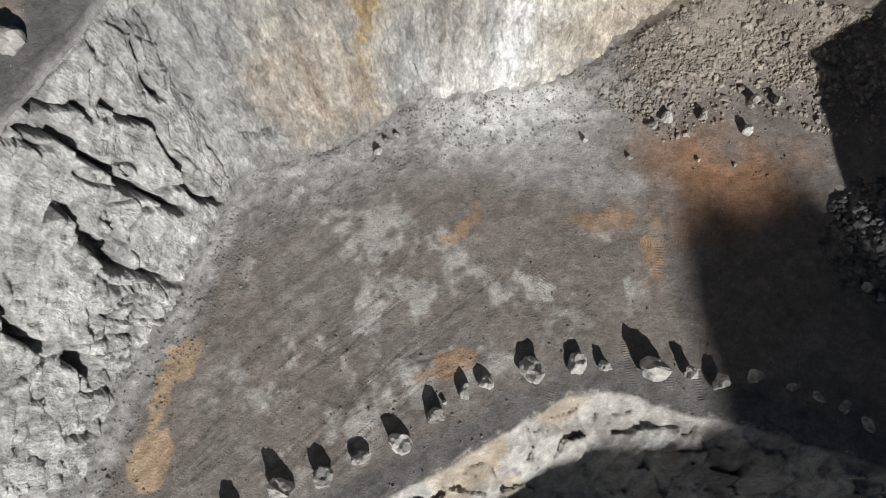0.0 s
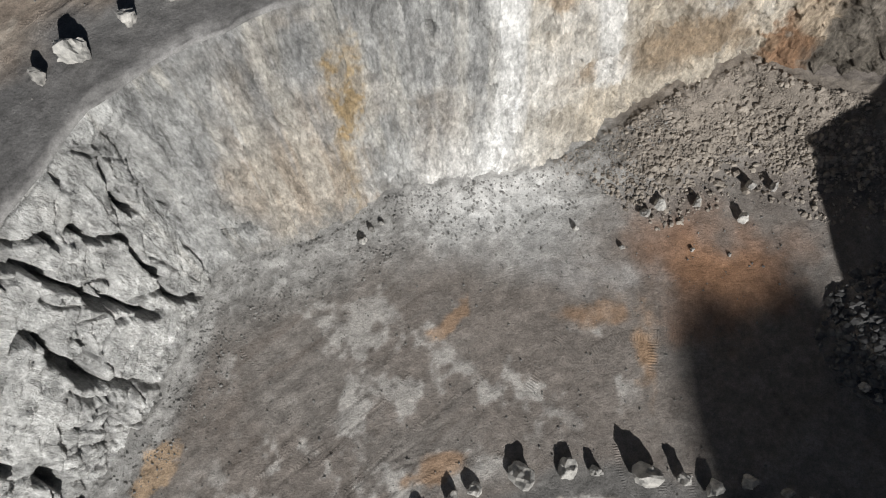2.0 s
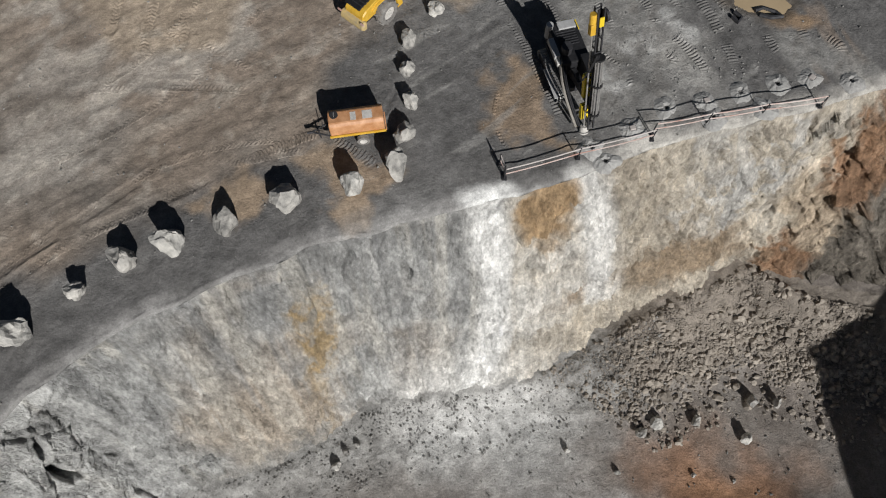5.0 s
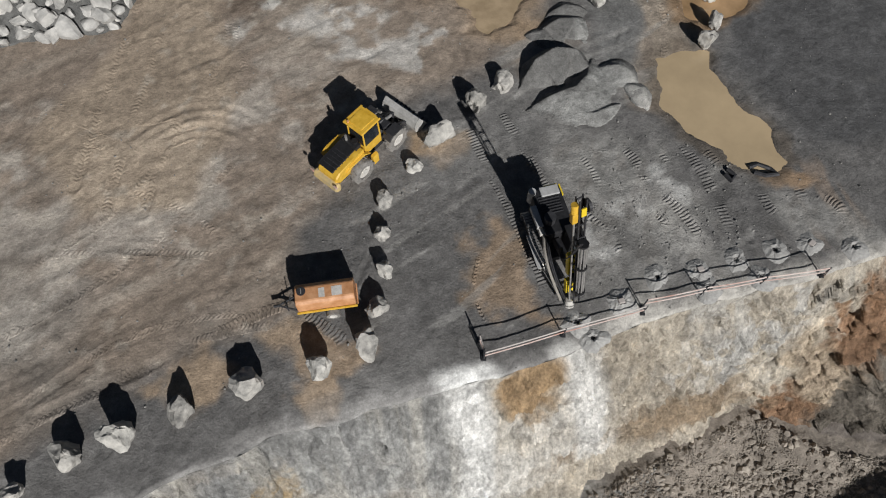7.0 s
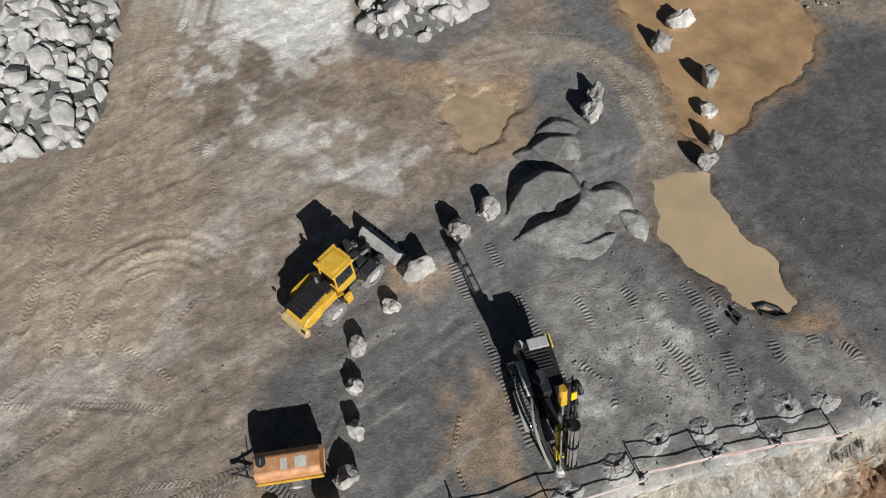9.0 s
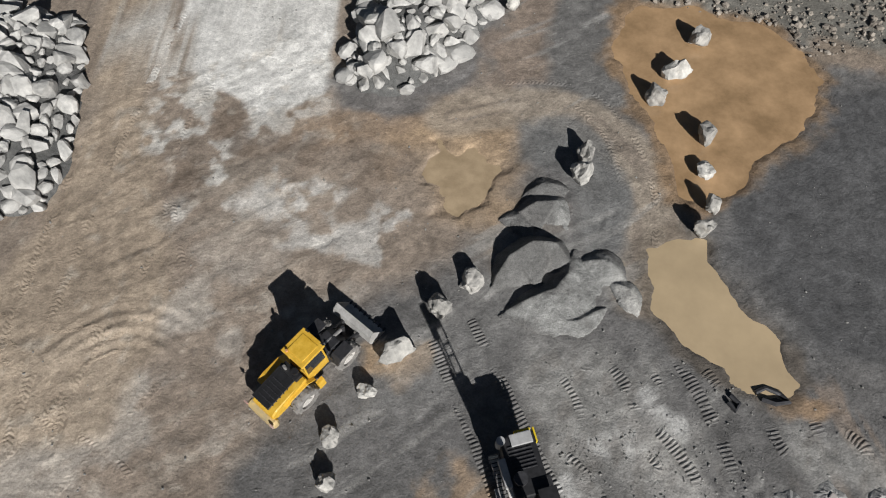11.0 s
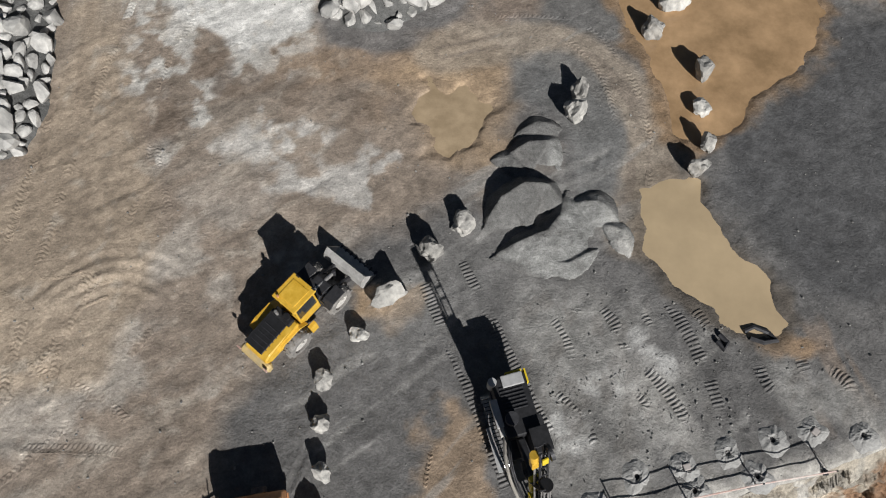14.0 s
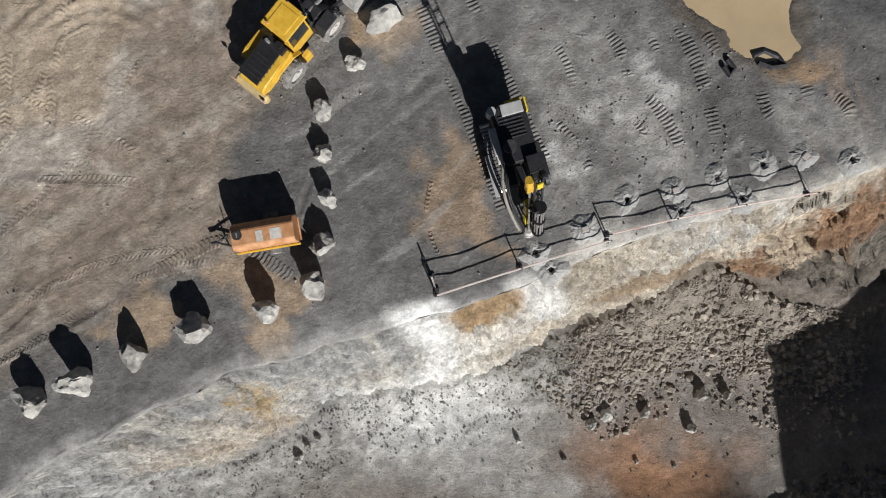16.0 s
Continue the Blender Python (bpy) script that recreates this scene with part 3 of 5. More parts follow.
    lines = [([(-14.4, 66.8), (-12.0, 60.8), (-9.7, 54.6)], 0.8), ([(-12.0, 68.2), (-9.6, 62.8), (-7.2, 57.4)], 0.8),
             ([(-50, 38), (-40, 46.5), (-33, 50)], 0.7), ([(-36, 48.2), (-30.5, 51.4), (-24.5, 52.0), (-20, 50.2)], 0.7), ([(-48, 41), (-36, 51), (-27, 54)], 0.7),
             ([(-27, 55.2), (-32, 57), (-42, 58)], 0.7), ([(-38.5, 60), (-37.5, 78), (-39, 96)], 0.8), ([(-41, 62), (-40, 80)], 0.8), ([(-36, 60), (-34.5, 72)], 0.8),
             ([(-1.5, 62), (0.5, 57.5)], 0.7), ([(1.0, 63), (3.5, 58)], 0.7), ([(-20, 59), (-21.5, 55)], 0.4)]
    for pts, width in lines:
        d, _r = seg_dist(X, Y, pts)
        worn = smooth(fbm(X, Y, 5, 3, 23), -0.15, 0.25)
        Z = Z - 0.05 * worn * (1 - smooth(d, width * 0.4, width * 0.6)) + 0.025 * worn * (1 - smooth(np.abs(d - width * 0.65), 0, 0.2))
        tone = tone * (1 - 0.13 * worn * (1 - smooth(d + 0.3 * n5, width * 0.4, width * 0.6)))[..., None]
    Z[0] = ZB - 0.45
    fine = fbm(along * 0.25, bend, 0.7, 4, 36)
    tone = tone * (1.44 + 0.24 * fine * (0.15 + 0.85 * west) + 0.36 * fbm(X, Y, 0.6, 3, 37) + 0.25 * wide * (0.35 + 0.65 * west))[..., None]
    for ax, ay, lo, hi, turn, y0 in ((-32.8, 63.0, 2.2, 7.5, 0.85, 65.2), (-8.6, 77, 5, 10, 0.9, 0)):
        dist = np.hypot(X - ax, Y - ay) + (0.5 if y0 else 1.2) * fbm(X, Y, 8, 2, int(ax) % 7)
        arcs = np.sin(dist * math.tau / turn + 2.0 * fbm(X, Y, 6, 2, 3)) * smooth(dist, lo, lo + 1) * (1 - smooth(dist, hi - 2, hi)) * (smooth(Y, y0, y0 + 1.2) if y0 else smooth(fbm(X, Y, 4.5, 3, int(ay) % 9), 0.0, 0.35))
        Z = Z + 0.03 * arcs
        tone = tone * (1 + 0.08 * arcs)[..., None]
    Z = Z + 0.06 * fine * (0.2 + 0.8 * west) + 0.06 * fbm(X, Y, 1.5, 5, 39) + 0.07 * n5 * (0.4 + 0.6 * dusty)
    Z = Z - 0.12 * smooth(1.2 - edge, 0, 1.2) * smooth(n5, 0.0, 0.4)
    GROUND["bench"] = (xs, ds, Z, tone)
    return tagged(grid_mesh("bench_ground", np.stack([X, Y, Z], -1), M_BENCH, tone), "rutted grey and brown earth of the upper quarry bench", "ground", kind="structure")


def build_floor():
    xs = np.concatenate([np.linspace(-600, -72, 20)[:-1], np.arange(-72, -54, 1.0), np.arange(-54, 22, 0.16), np.geomspace(22, 600, 28)])
    ys = np.concatenate([-np.geomspace(600, 14, 30), np.arange(-13.5, 51, 0.16), np.linspace(51, 90, 8)])
    X, Y = np.meshgrid(xs, ys)
    Z = floor_h(X, Y)
    n1, n2, n5 = fbm(X, Y, 7, 5, 41), fbm(X, Y, 2.4, 5, 42), fbm(X, Y, 0.8, 4, 44)
    along, across = X * 0.76 + Y * 0.65, Y * 0.76 - X * 0.65
    haul = fbm(along * 0.10, across + 1.5 * fbm(X, Y, 10, 2, 40), 0.9, 5, 43)
    wall = np.interp(X, TX, TY) - Y
    foot = 1 - smooth(wall + 2.0 * n1 + 1.2 * n2, 2.5, 8)
    tone = np.ones(X.shape + (3,)) * (0.122, 0.108, 0.097)
    tone = mixc(tone, smooth(n1 + 0.3 * haul, -0.05, 0.35) * 0.5, (0.135, 0.127, 0.118))
    west = smooth(-X + 0.5 * n1 * 8 - 0.3 * Y, 2, 18)
    tone = mixc(tone, smooth(haul, 0.15, 0.5) * 0.4 * west, (0.082, 0.066, 0.056))
    mottle = area(X, Y, [(-42, 8), (-38, 24), (-32, 30), (-14, 33), (-4, 28), (-4, 19), (-16, 13), (-32, 4)], 2.5, 4, 6, 31)
    tone = mixc(tone, mottle * smooth(n2 + 0.25 * n1 + 0.25 * n5, 0.02, 0.36) * 0.8, (0.245, 0.235, 0.222))
    tone = mixc(tone, foot * 0.75 * (1 - smooth(X, 2, 8)), (0.15, 0.149, 0.144))
    tone = mixc(tone, foot * smooth(n5 + n2, 0.0, 0.5) * 0.5 * (1 - smooth(X, 2, 8)), (0.22, 0.217, 0.21))
    tone = mixc(tone, (1 - smooth(wall + 1.0 * n2, 0.2, 2.4)) * 0.6 * (1 - smooth(X, -6, -2)), (0.19, 0.187, 0.18))
    tone = mixc(tone, blob(X, Y, -14.5, 37.6, 6.0, 2.8, 8, 0.8, 0.5, 2) * 0.9, (0.42, 0.415, 0.405))
    tone = mixc(tone, blob(X, Y, -12.5, 35.0, 8, 3.2, 5, 0.8, 0.6, 3) * 0.65, (0.27, 0.27, 0.265))
    tone = mixc(tone, blob(X, Y, -7, 31, 5.5, 1.6, -5, 0.6, 1.0, 4) * 0.5, (0.25, 0.245, 0.24))
    tan_d, _ = seg_dist(X, Y, [(-46.4, 4.5), (-45.9, 9), (-45.6, 12), (-44.0, 15)])
    tone = mixc(tone, 1 - smooth(tan_d + 1.5 * n2 + 0.4 * n5, 0.9, 1.5), (0.24, 0.178, 0.122))
    tone = mixc(tone, area(X, Y, [(-0.5, 33), (3, 35.2), (8, 34.6), (12.6, 33), (12.4, 28), (8, 25), (2, 25), (0, 29)], 3.4, 5.0, 4, 32) * 0.7, RUST)
    tone = mixc(tone, blob(X, Y, 6.6, 30.6, 4.2, 2.0, -15, 0.8, 0.9, 33) * 0.7, (0.205, 0.115, 0.066))
    tone = mixc(tone, blob(X, Y, -1.2, 24.0, 0.9, 3.4, 0, 0.6, 1.0, 6) * 0.75, (0.205, 0.13, 0.075))
    tone = mixc(tone, blob(X, Y, -4.8, 26.8, 3.0, 1.0, 0, 0.7, 1.1, 7) * 0.65, (0.19, 0.12, 0.072))
    tone = mixc(tone, area(X, Y, [(-21, 25.4), (-19.4, 26.0), (-17.2, 28.6), (-16.8, 27.4), (-18.6, 25.2), (-20.4, 24.4)], 0.3, 0.9, 1.4, 34) * 0.75, (0.205, 0.135, 0.085))
    tone = mixc(tone, area(X, Y, [(-23, 12.4), (-20.8, 14.6), (-17, 15.0), (-18.4, 13.4), (-20.6, 12.0)], 0.4, 0.9, 1.4, 35) * 0.8, (0.22, 0.145, 0.092))
    south = Y - low_y(X)
    tone = mixc(tone, (1 - smooth(south + 1.0 * n2, 2.2, 4.2)) * smooth(south, -0.2, 0.4) * 0.9, (0.088, 0.086, 0.083))
    rock = 1 - smooth(south + 0.6 * n5, -0.3, 0.4)
    tone = mixc(tone, rock, (0.46, 0.445, 0.42))
    tone = mixc(tone, rock * smooth(n2 + 0.4 * n5, 0.0, 0.35) * 0.85, (0.23, 0.215, 0.2))
    tone = mixc(tone, rock * smooth(-n1, 0.1, 0.35) * 0.5, (0.38, 0.29, 0.19))
    tone = mixc(tone, smooth(Z, 0.5, 1.4) * (wall > -2) * smooth(X, -5, 0), (0.14, 0.123, 0.106))
    lines = [([(-52, -4), (-40, 9), (-26, 20)], 0.6), ([(-50, -4), (-38, 9), (-24, 19.5)], 0.6), ([(-36, 4), (-24, 15), (-15, 22)], 0.6), ([(-38, 24), (-33, 17), (-38, 8)], 0.6), ([(-34, 2), (-22, 12), (-14, 15)], 0.6), ([(-20.4, 24.8), (-17.2, 27.6)], 0.35), ([(-23.4, 13.6), (-19, 15)], 0.35), ([(-39, -1), (-30, 8.5), (-22, 12.4)], 0.5), ([(-37, 1.5), (-27, 12), (-19, 17.5)], 0.4)]
    for pts, width in lines:
        d, _r = seg_dist(X, Y, pts)
        gone = smooth(fbm(X, Y, 5, 2, 45), -0.25, 0.1)
        Z = Z - 0.05 * (1 - smooth(d, width * 0.15, width * 0.4)) * gone
        tone = tone * (1 - 0.16 * gone * (1 - smooth(d + 0.2 * n5, width * 0.15, width * 0.4)))[..., None]
    fine = fbm(along * 0.2, across, 0.7, 4, 46)
    tone = tone * np.where(south > 0.3, 1.78 + (0.08 + 0.22 * west) * fine + 0.4 * n5 + 0.3 * fbm(X, Y, 2.5, 4, 49), 0.95 + 0.4 * n5)[..., None]
    Z = Z + 0.045 * fine * west * (south > 0.3) + 0.06 * n5 + 0.12 * foot * n5
    GROUND["floor"] = (xs, ys, Z, tone)
    return tagged(grid_mesh("pit_floor", np.stack([X, Y, Z], -1), M_FLOOR, tone), "driven-over dusty earth of the lower pit floor", "ground", kind="structure")


def build_wall():
    """The blasted face between the two levels, ribbed in the middle, blocky and cracked on the west."""
    k = np.arange(len(CREST))
    u = np.concatenate([np.linspace(0, 3, 20)[:-1], np.linspace(3, 20.6, 1000), np.linspace(20.6, 23, 16)[1:]])
    v = np.linspace(0, 1, 220)
    cx, cy, tx, ty = (np.interp(u, k, a) for a in (CX, CY, TX, TY))
    cy = crest_y(cx)
    U, V = np.meshgrid(u, v)
    prof = V ** 0.92
    X = tx[None] * (1 - prof) + cx[None] * prof
    Y = ty[None] * (1 - prof) + cy[None] * prof
    Z = -1.2 + (ZB - 0.45 + 1.2) * V
    along = np.concatenate([[0], np.cumsum(np.hypot(np.diff((cx + tx) / 2), np.diff((cy + ty) / 2)))])
    S = np.repeat(along[None], len(v), 0)
    nx, ny = np.gradient(ty + cy), -np.gradient(tx + cx)
    ln = np.hypot(nx, ny)
    nx, ny = nx / ln, ny / ln
    west = 1 - smooth(U, 6.0, 9.0)
    east = smooth(U, 13.5, 15.5)
    ribs = fbm(S, Z * 0.18, 1.6, 5, 51) * 0.55 + fbm(S, Z * 0.3, 5.5, 3, 52) * 0.9
    crack1 = np.abs(fbm(S + 0.7 * Z, (Z - 0.8 * S) * 0.45, 7.0, 3, 57))
    cracks = (1 - smooth(crack1, 0.0, 0.035)) * west
    long_cracks = [[(6.3, 1.0), (6.38, 0.94), (6.6, 0.86), (6.65, 0.82)], [(6.88, 0.81), (6.88, 0.74), (7.1, 0.63), (7.17, 0.56), (7.05, 0.49), (7.08, 0.37), (6.97, 0.26), (7.28, 0.1)],
                   [(6.3, 0.86), (6.35, 0.77), (6.43, 0.65), (6.4, 0.59), (6.58, 0.43), (6.8, 0.25)], [(7.62, 0.87), (7.58, 0.81)], [(7.45, 0.74), (7.53, 0.63)],
                   [(5.78, 0.72), (5.9, 0.66), (5.83, 0.6), (5.83, 0.52), (5.8, 0.4), (6.0, 0.15)], [(5.12, 0.66), (5.05, 0.55), (4.95, 0.43)], [(6.08, 0.94), (6.2, 0.89), (6.35, 0.79)], [(8.6, 0.27), (9.2, 0.2)], [(4.92, 0.33), (4.9, 0.21)], [(6.03, 0.51), (5.9, 0.42)]]
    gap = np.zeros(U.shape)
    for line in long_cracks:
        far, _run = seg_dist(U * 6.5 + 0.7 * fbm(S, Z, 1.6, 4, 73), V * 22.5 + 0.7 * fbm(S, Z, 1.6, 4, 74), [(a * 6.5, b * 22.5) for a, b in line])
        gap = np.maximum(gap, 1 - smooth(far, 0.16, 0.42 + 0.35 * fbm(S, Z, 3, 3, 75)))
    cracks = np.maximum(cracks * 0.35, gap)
    wx, wz = S + 0.8 * fbm(S, Z, 3, 3, 65), Z + 0.8 * fbm(S, Z, 3, 3, 66)
    l1, t1, j1 = cells(wx * 0.8 + wz * 0.6, (wz * 0.8 - wx * 0.6) * 1.7, 6.0, 1)
    l2, t2, j2 = cells(wx * 0.8 + wz * 0.6, (wz * 0.8 - wx * 0.6) * 1.9, 2.4, 2)
    l3, t3, j3 = cells(wx + wz * 0.3, wz * 0.7, 1.0, 3)
    shatter = smooth(fbm(S, Z, 8, 3, 67) + 0.7 * (6.4 - U) * smooth(0.75 - V, 0, 0.3), -0.1, 0.4)
    blocky = 0.7 * l1 + 0.9 * t1 + 0.65 * (l2 + t2) * (0.12 + shatter) + 0.34 * (l3 + t3) * (0.4 + shatter)
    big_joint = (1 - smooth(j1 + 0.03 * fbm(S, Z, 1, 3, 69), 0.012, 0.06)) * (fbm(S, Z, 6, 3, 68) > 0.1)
    l4, t4, j4 = cells(wx * 1.6, wz * 0.42, 1.5, 6)
    l5, t5, j5 = cells(wx * 1.3, wz * 0.6, 0.7, 7)
    steps, rough = blocky, 0.32 * fbm(S, Z, 0.9, 5, 55) - 0.9 * big_joint
    l6, t6, j6 = cells(wx * 1.2 - wz * 0.3, wz * 0.8, 0.5, 8)
    ribs = ribs * 0.7 + 0.38 * (l4 + t4) + 0.2 * (l5 + t5) + 0.08 * (l6 + t6)
    D = ribs * (1 - west) * (1 - 0.3 * east) + (steps * 0.52 + 0.6 * rough) * west + east * (0.9 * fbm(S, Z, 5, 4, 59) + 0.5 * (l2 + t2) + 0.36 * (l3 + t3) + 0.14 * (l6 + t6)) + smooth(U, 18.8, 19.4) * (0.6 * (l1 + t1) + 0.5 * (l2 + t2))
    D = D - 2.4 * cracks
    nose = np.exp(-((U - 19.2) / 0.8) ** 2)
    D = D + nose * 1.3 * smooth(V, 0.15, 0.7) - 0.6 * np.exp(-((U - 18.6) / 0.3) ** 2) * smooth(V, 0.2, 0.5) * (1 - smooth(V, 0.75, 0.95))
    hold = smooth(V, 0, 0.06) * (1 - smooth(V, 0.95, 1.0))
    D = D * hold * (1 - 0.4 * smooth(U, 17.3, 18.3) * (1 - smooth(U, 18.8, 19.2)))
    X, Y = X + nx[None] * D, Y + ny[None] * D
    Z = Z + 0.25 * fbm(S, Z, 1.0, 3, 61) * hold
    n1, n2 = fbm(S, Z, 6, 4, 62), fbm(S, Z, 1.7, 4, 63)
    streak = fbm(S, Z * 0.09, 1.3, 5, 64)
    n7, n8 = fbm(S, Z, 0.7, 4, 76), fbm(S, Z * 0.5, 3.2, 5, 79)
    thin = fbm(S, Z * 0.06, 0.5, 4, 80)
    tone = np.ones(X.shape + (3,)) * (0.44, 0.44, 0.43)
    tone = mixc(tone, west, (0.54, 0.538, 0.525))
    tone = mixc(tone, west * smooth(n2 + 0.5 * n7, 0.0, 0.4) * 0.7, (0.66, 0.655, 0.64))
    tone = mixc(tone, west * smooth(-n8, 0.12, 0.4) * 0.5, (0.40, 0.398, 0.39))
    # grey broken band under the lip, peach and ochre streaks below it
    mid = smooth(U, 8.4, 9.4) * (1 - smooth(U, 13.6, 14.2))
    tone = mixc(tone, mid * smooth(V + 0.2 * n8, 0.72, 0.95) * 0.7, (0.30, 0.30, 0.295))
    peach = blob(U * 3, V * 22, 31.6, 8.5, 3.6, 8.5, 0, 0.6, 0.8, 41)
    tone = mixc(tone, peach * 0.75, (0.53, 0.44, 0.345))
    tone = mixc(tone, blob(U * 3, V * 22, 39.8, 5, 1.2, 7, 0, 0.7, 0.8, 42) * 0.5, (0.53, 0.45, 0.36))
    tone = mixc(tone, smooth(U, 13.9, 14.8), (0.66, 0.59, 0.49))
    tone = mixc(tone, smooth(streak, 0.1, 0.4) * (1 - west) * 0.5, (0.62, 0.59, 0.53))
    tone = mixc(tone, smooth(-streak, 0.1, 0.4) * (1 - west) * 0.5 * (1 - 0.7 * east), (0.27, 0.272, 0.275))
    tone = mixc(tone, smooth(thin, 0.22, 0.5) * mid * 0.5, (0.62, 0.61, 0.59))
    ochre = blob(U * 3, V * 22, 35.2 + 1.4 * (V - 0.6), 14, 0.75, 3.6, 0, 0.5, 1.0, 43) + 0.5 * blob(U * 3, V * 22, 34.4 + 1.6 * (V - 0.4), 8, 0.4, 9, 0, 0.6, 1.0, 44)
    tone = mixc(tone, np.clip(ochre, 0, 1) * (0.35 + 0.65 * smooth(n7, -0.2, 0.2)) * 0.8, (0.42, 0.29, 0.13))
    # white dust run down from the lip
    fall, _r = seg_dist(U * 3, V * 22, [(42.4, 22.5), (42.6, 19), (42.85, 14), (42.8, 9), (42.3, 4), (41.6, -1)])
    white = 1 - smooth(fall + 0.35 * n8 + 0.3 * streak, 0.25, 0.85 + 1.1 * (1 - V))
    halo = blob(U * 3, V * 22, 44.8, 11.5, 2.0, 4.6, -12, 0.9, 0.9, 7) * 0.6
    run2, _r = seg_dist(U * 3, V * 22, [(45.7, 22.5), (46.4, 18), (47.2, 12.5), (47.8, 7)])
    white = np.maximum(np.maximum(white, halo), (1 - smooth(run2 + 0.4 * n8 + 0.3 * streak, 0.1, 0.9)) * 0.85)
    foot_dust = blob(U * 3, V * 22, 41.2, 1.0, 3.4, 5.0, 0, 0.8, 0.7, 45) * 0.7
    white = np.maximum(white, foot_dust)
    # brown pockets of the eastern face
    tone = mixc(tone, east * smooth(-n8 + 0.4 * n7, 0.1, 0.45) * 0.55, (0.45, 0.39, 0.31))
    tone = mixc(tone, east * blob(U * 3, V * 22, 50.2, 9.5, 3.4, 2.4, -25, 0.6, 1.0, 46) * 0.7, (0.36, 0.25, 0.15))
    tone = mixc(tone, east * blob(U * 3, V * 22, 52.4, 17, 2.0, 6, 0, 0.7, 1.0, 47) * smooth(streak + n7, -0.3, 0.2) * 0.8, (0.62, 0.61, 0.59))
    tone = mixc(tone * (0.68 + 0.14 * west)[..., None], white * 0.95, (0.70, 0.695, 0.68))
    tone = mixc(tone, blob(U * 3, V * 22, 44.7, 19.4, 1.0, 2.5, 0, 0.35, 0.7, 9) * 0.95, (0.30, 0.205, 0.115))
    # rust-stained gully and the dark rock past it
    gully = smooth(U + 0.35 * n2 + 0.25 * n7 - 0.9 * (V - 0.07), 17.95, 18.2)
    tone = mixc(tone, gully * 0.9, (0.21, 0.115, 0.062))
    tone = mixc(tone, gully * smooth(n2, 0.05, 0.35) * 0.5, (0.30, 0.22, 0.15))
    tone = mixc(tone, blob(U * 3, V * 22, 56.6, 11.5, 1.4, 4.2, 20, 0.4, 0.8, 48) * 0.9, (0.40, 0.33, 0.25))
    tone = mixc(tone, smooth(U + 0.3 * n1 + 0.2 * n7 - 0.6 * smooth(V, 0.4, 0.8), 18.8, 19.1), (0.13, 0.115, 0.097))
    tone = mixc(tone, smooth(U, 19.2, 19.6) * smooth(n7 + n2, 0.1, 0.5) * 0.6, (0.23, 0.205, 0.175))
    tone = tone * (1.07 + 0.25 * l3 + 0.22 * l2 * west + 0.28 * l5 * (1 - west) + 0.22 * l6 + 0.2 * n7)[..., None]
    # recess shade painted near black into the cracks and the west joints
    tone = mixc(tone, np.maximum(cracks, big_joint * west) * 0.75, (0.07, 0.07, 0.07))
    tone = mixc(tone, (1 - smooth(V + 0.2 * n2 + 0.1 * n7, 0.03, 0.2)) * (1 - smooth(U, 12.6, 13.8)) * 0.7, (0.245, 0.24, 0.23))
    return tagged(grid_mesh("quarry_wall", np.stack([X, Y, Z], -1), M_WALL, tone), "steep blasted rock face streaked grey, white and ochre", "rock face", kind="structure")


def build_east_blocker():
    """A high unseen rock mass added sunward, past the pit's end, to cast its shadow."""
    crest = [(260, -120), (120, -70), (70, -40), (48, -20), (37.5, -10.4), (33.8, -9.6), (33.2, -6.4), (32.4, -0.6), (29.8, 8.6), (36, 17), (46, 30), (62, 45), (150, 60)]
    cx, cy = np.array(crest).T
    k = np.linspace(0, len(crest) - 1, 220)
    px, py = np.interp(k, range(len(crest)), cx), np.interp(k, range(len(crest)), cy)
    rows = []
    for z, off in ((-26, 5.0), (-14, 4.0), (-4, 3.0), (6, 2.0), (14, 1.1), (20, 0.4), (25, 0.0), (25.6, -2.5), (26, -80)):
        w = fbm(k * 9, np.full_like(k, z), 6, 4, 71) * (0.6 if z < 20 else 0.8)
        rows.append(np.stack([px - (off + w) * 0.9, py + (off + w) * 0.25, np.full_like(k, z)], -1))
    P = np.array(rows)
    n = fbm(P[..., 0] + P[..., 1], P[..., 2], 5, 4, 72)
    tone = mixc(np.ones(P.shape) * (0.3, 0.27, 0.24), smooth(n, -0.2, 0.4), (0.2, 0.17, 0.14))
    return tagged(grid_mesh("east_shade_rock", P, M_WALL, tone), "unseen high grey-brown rock mass added to shade the pit", "rock face", kind="structure")


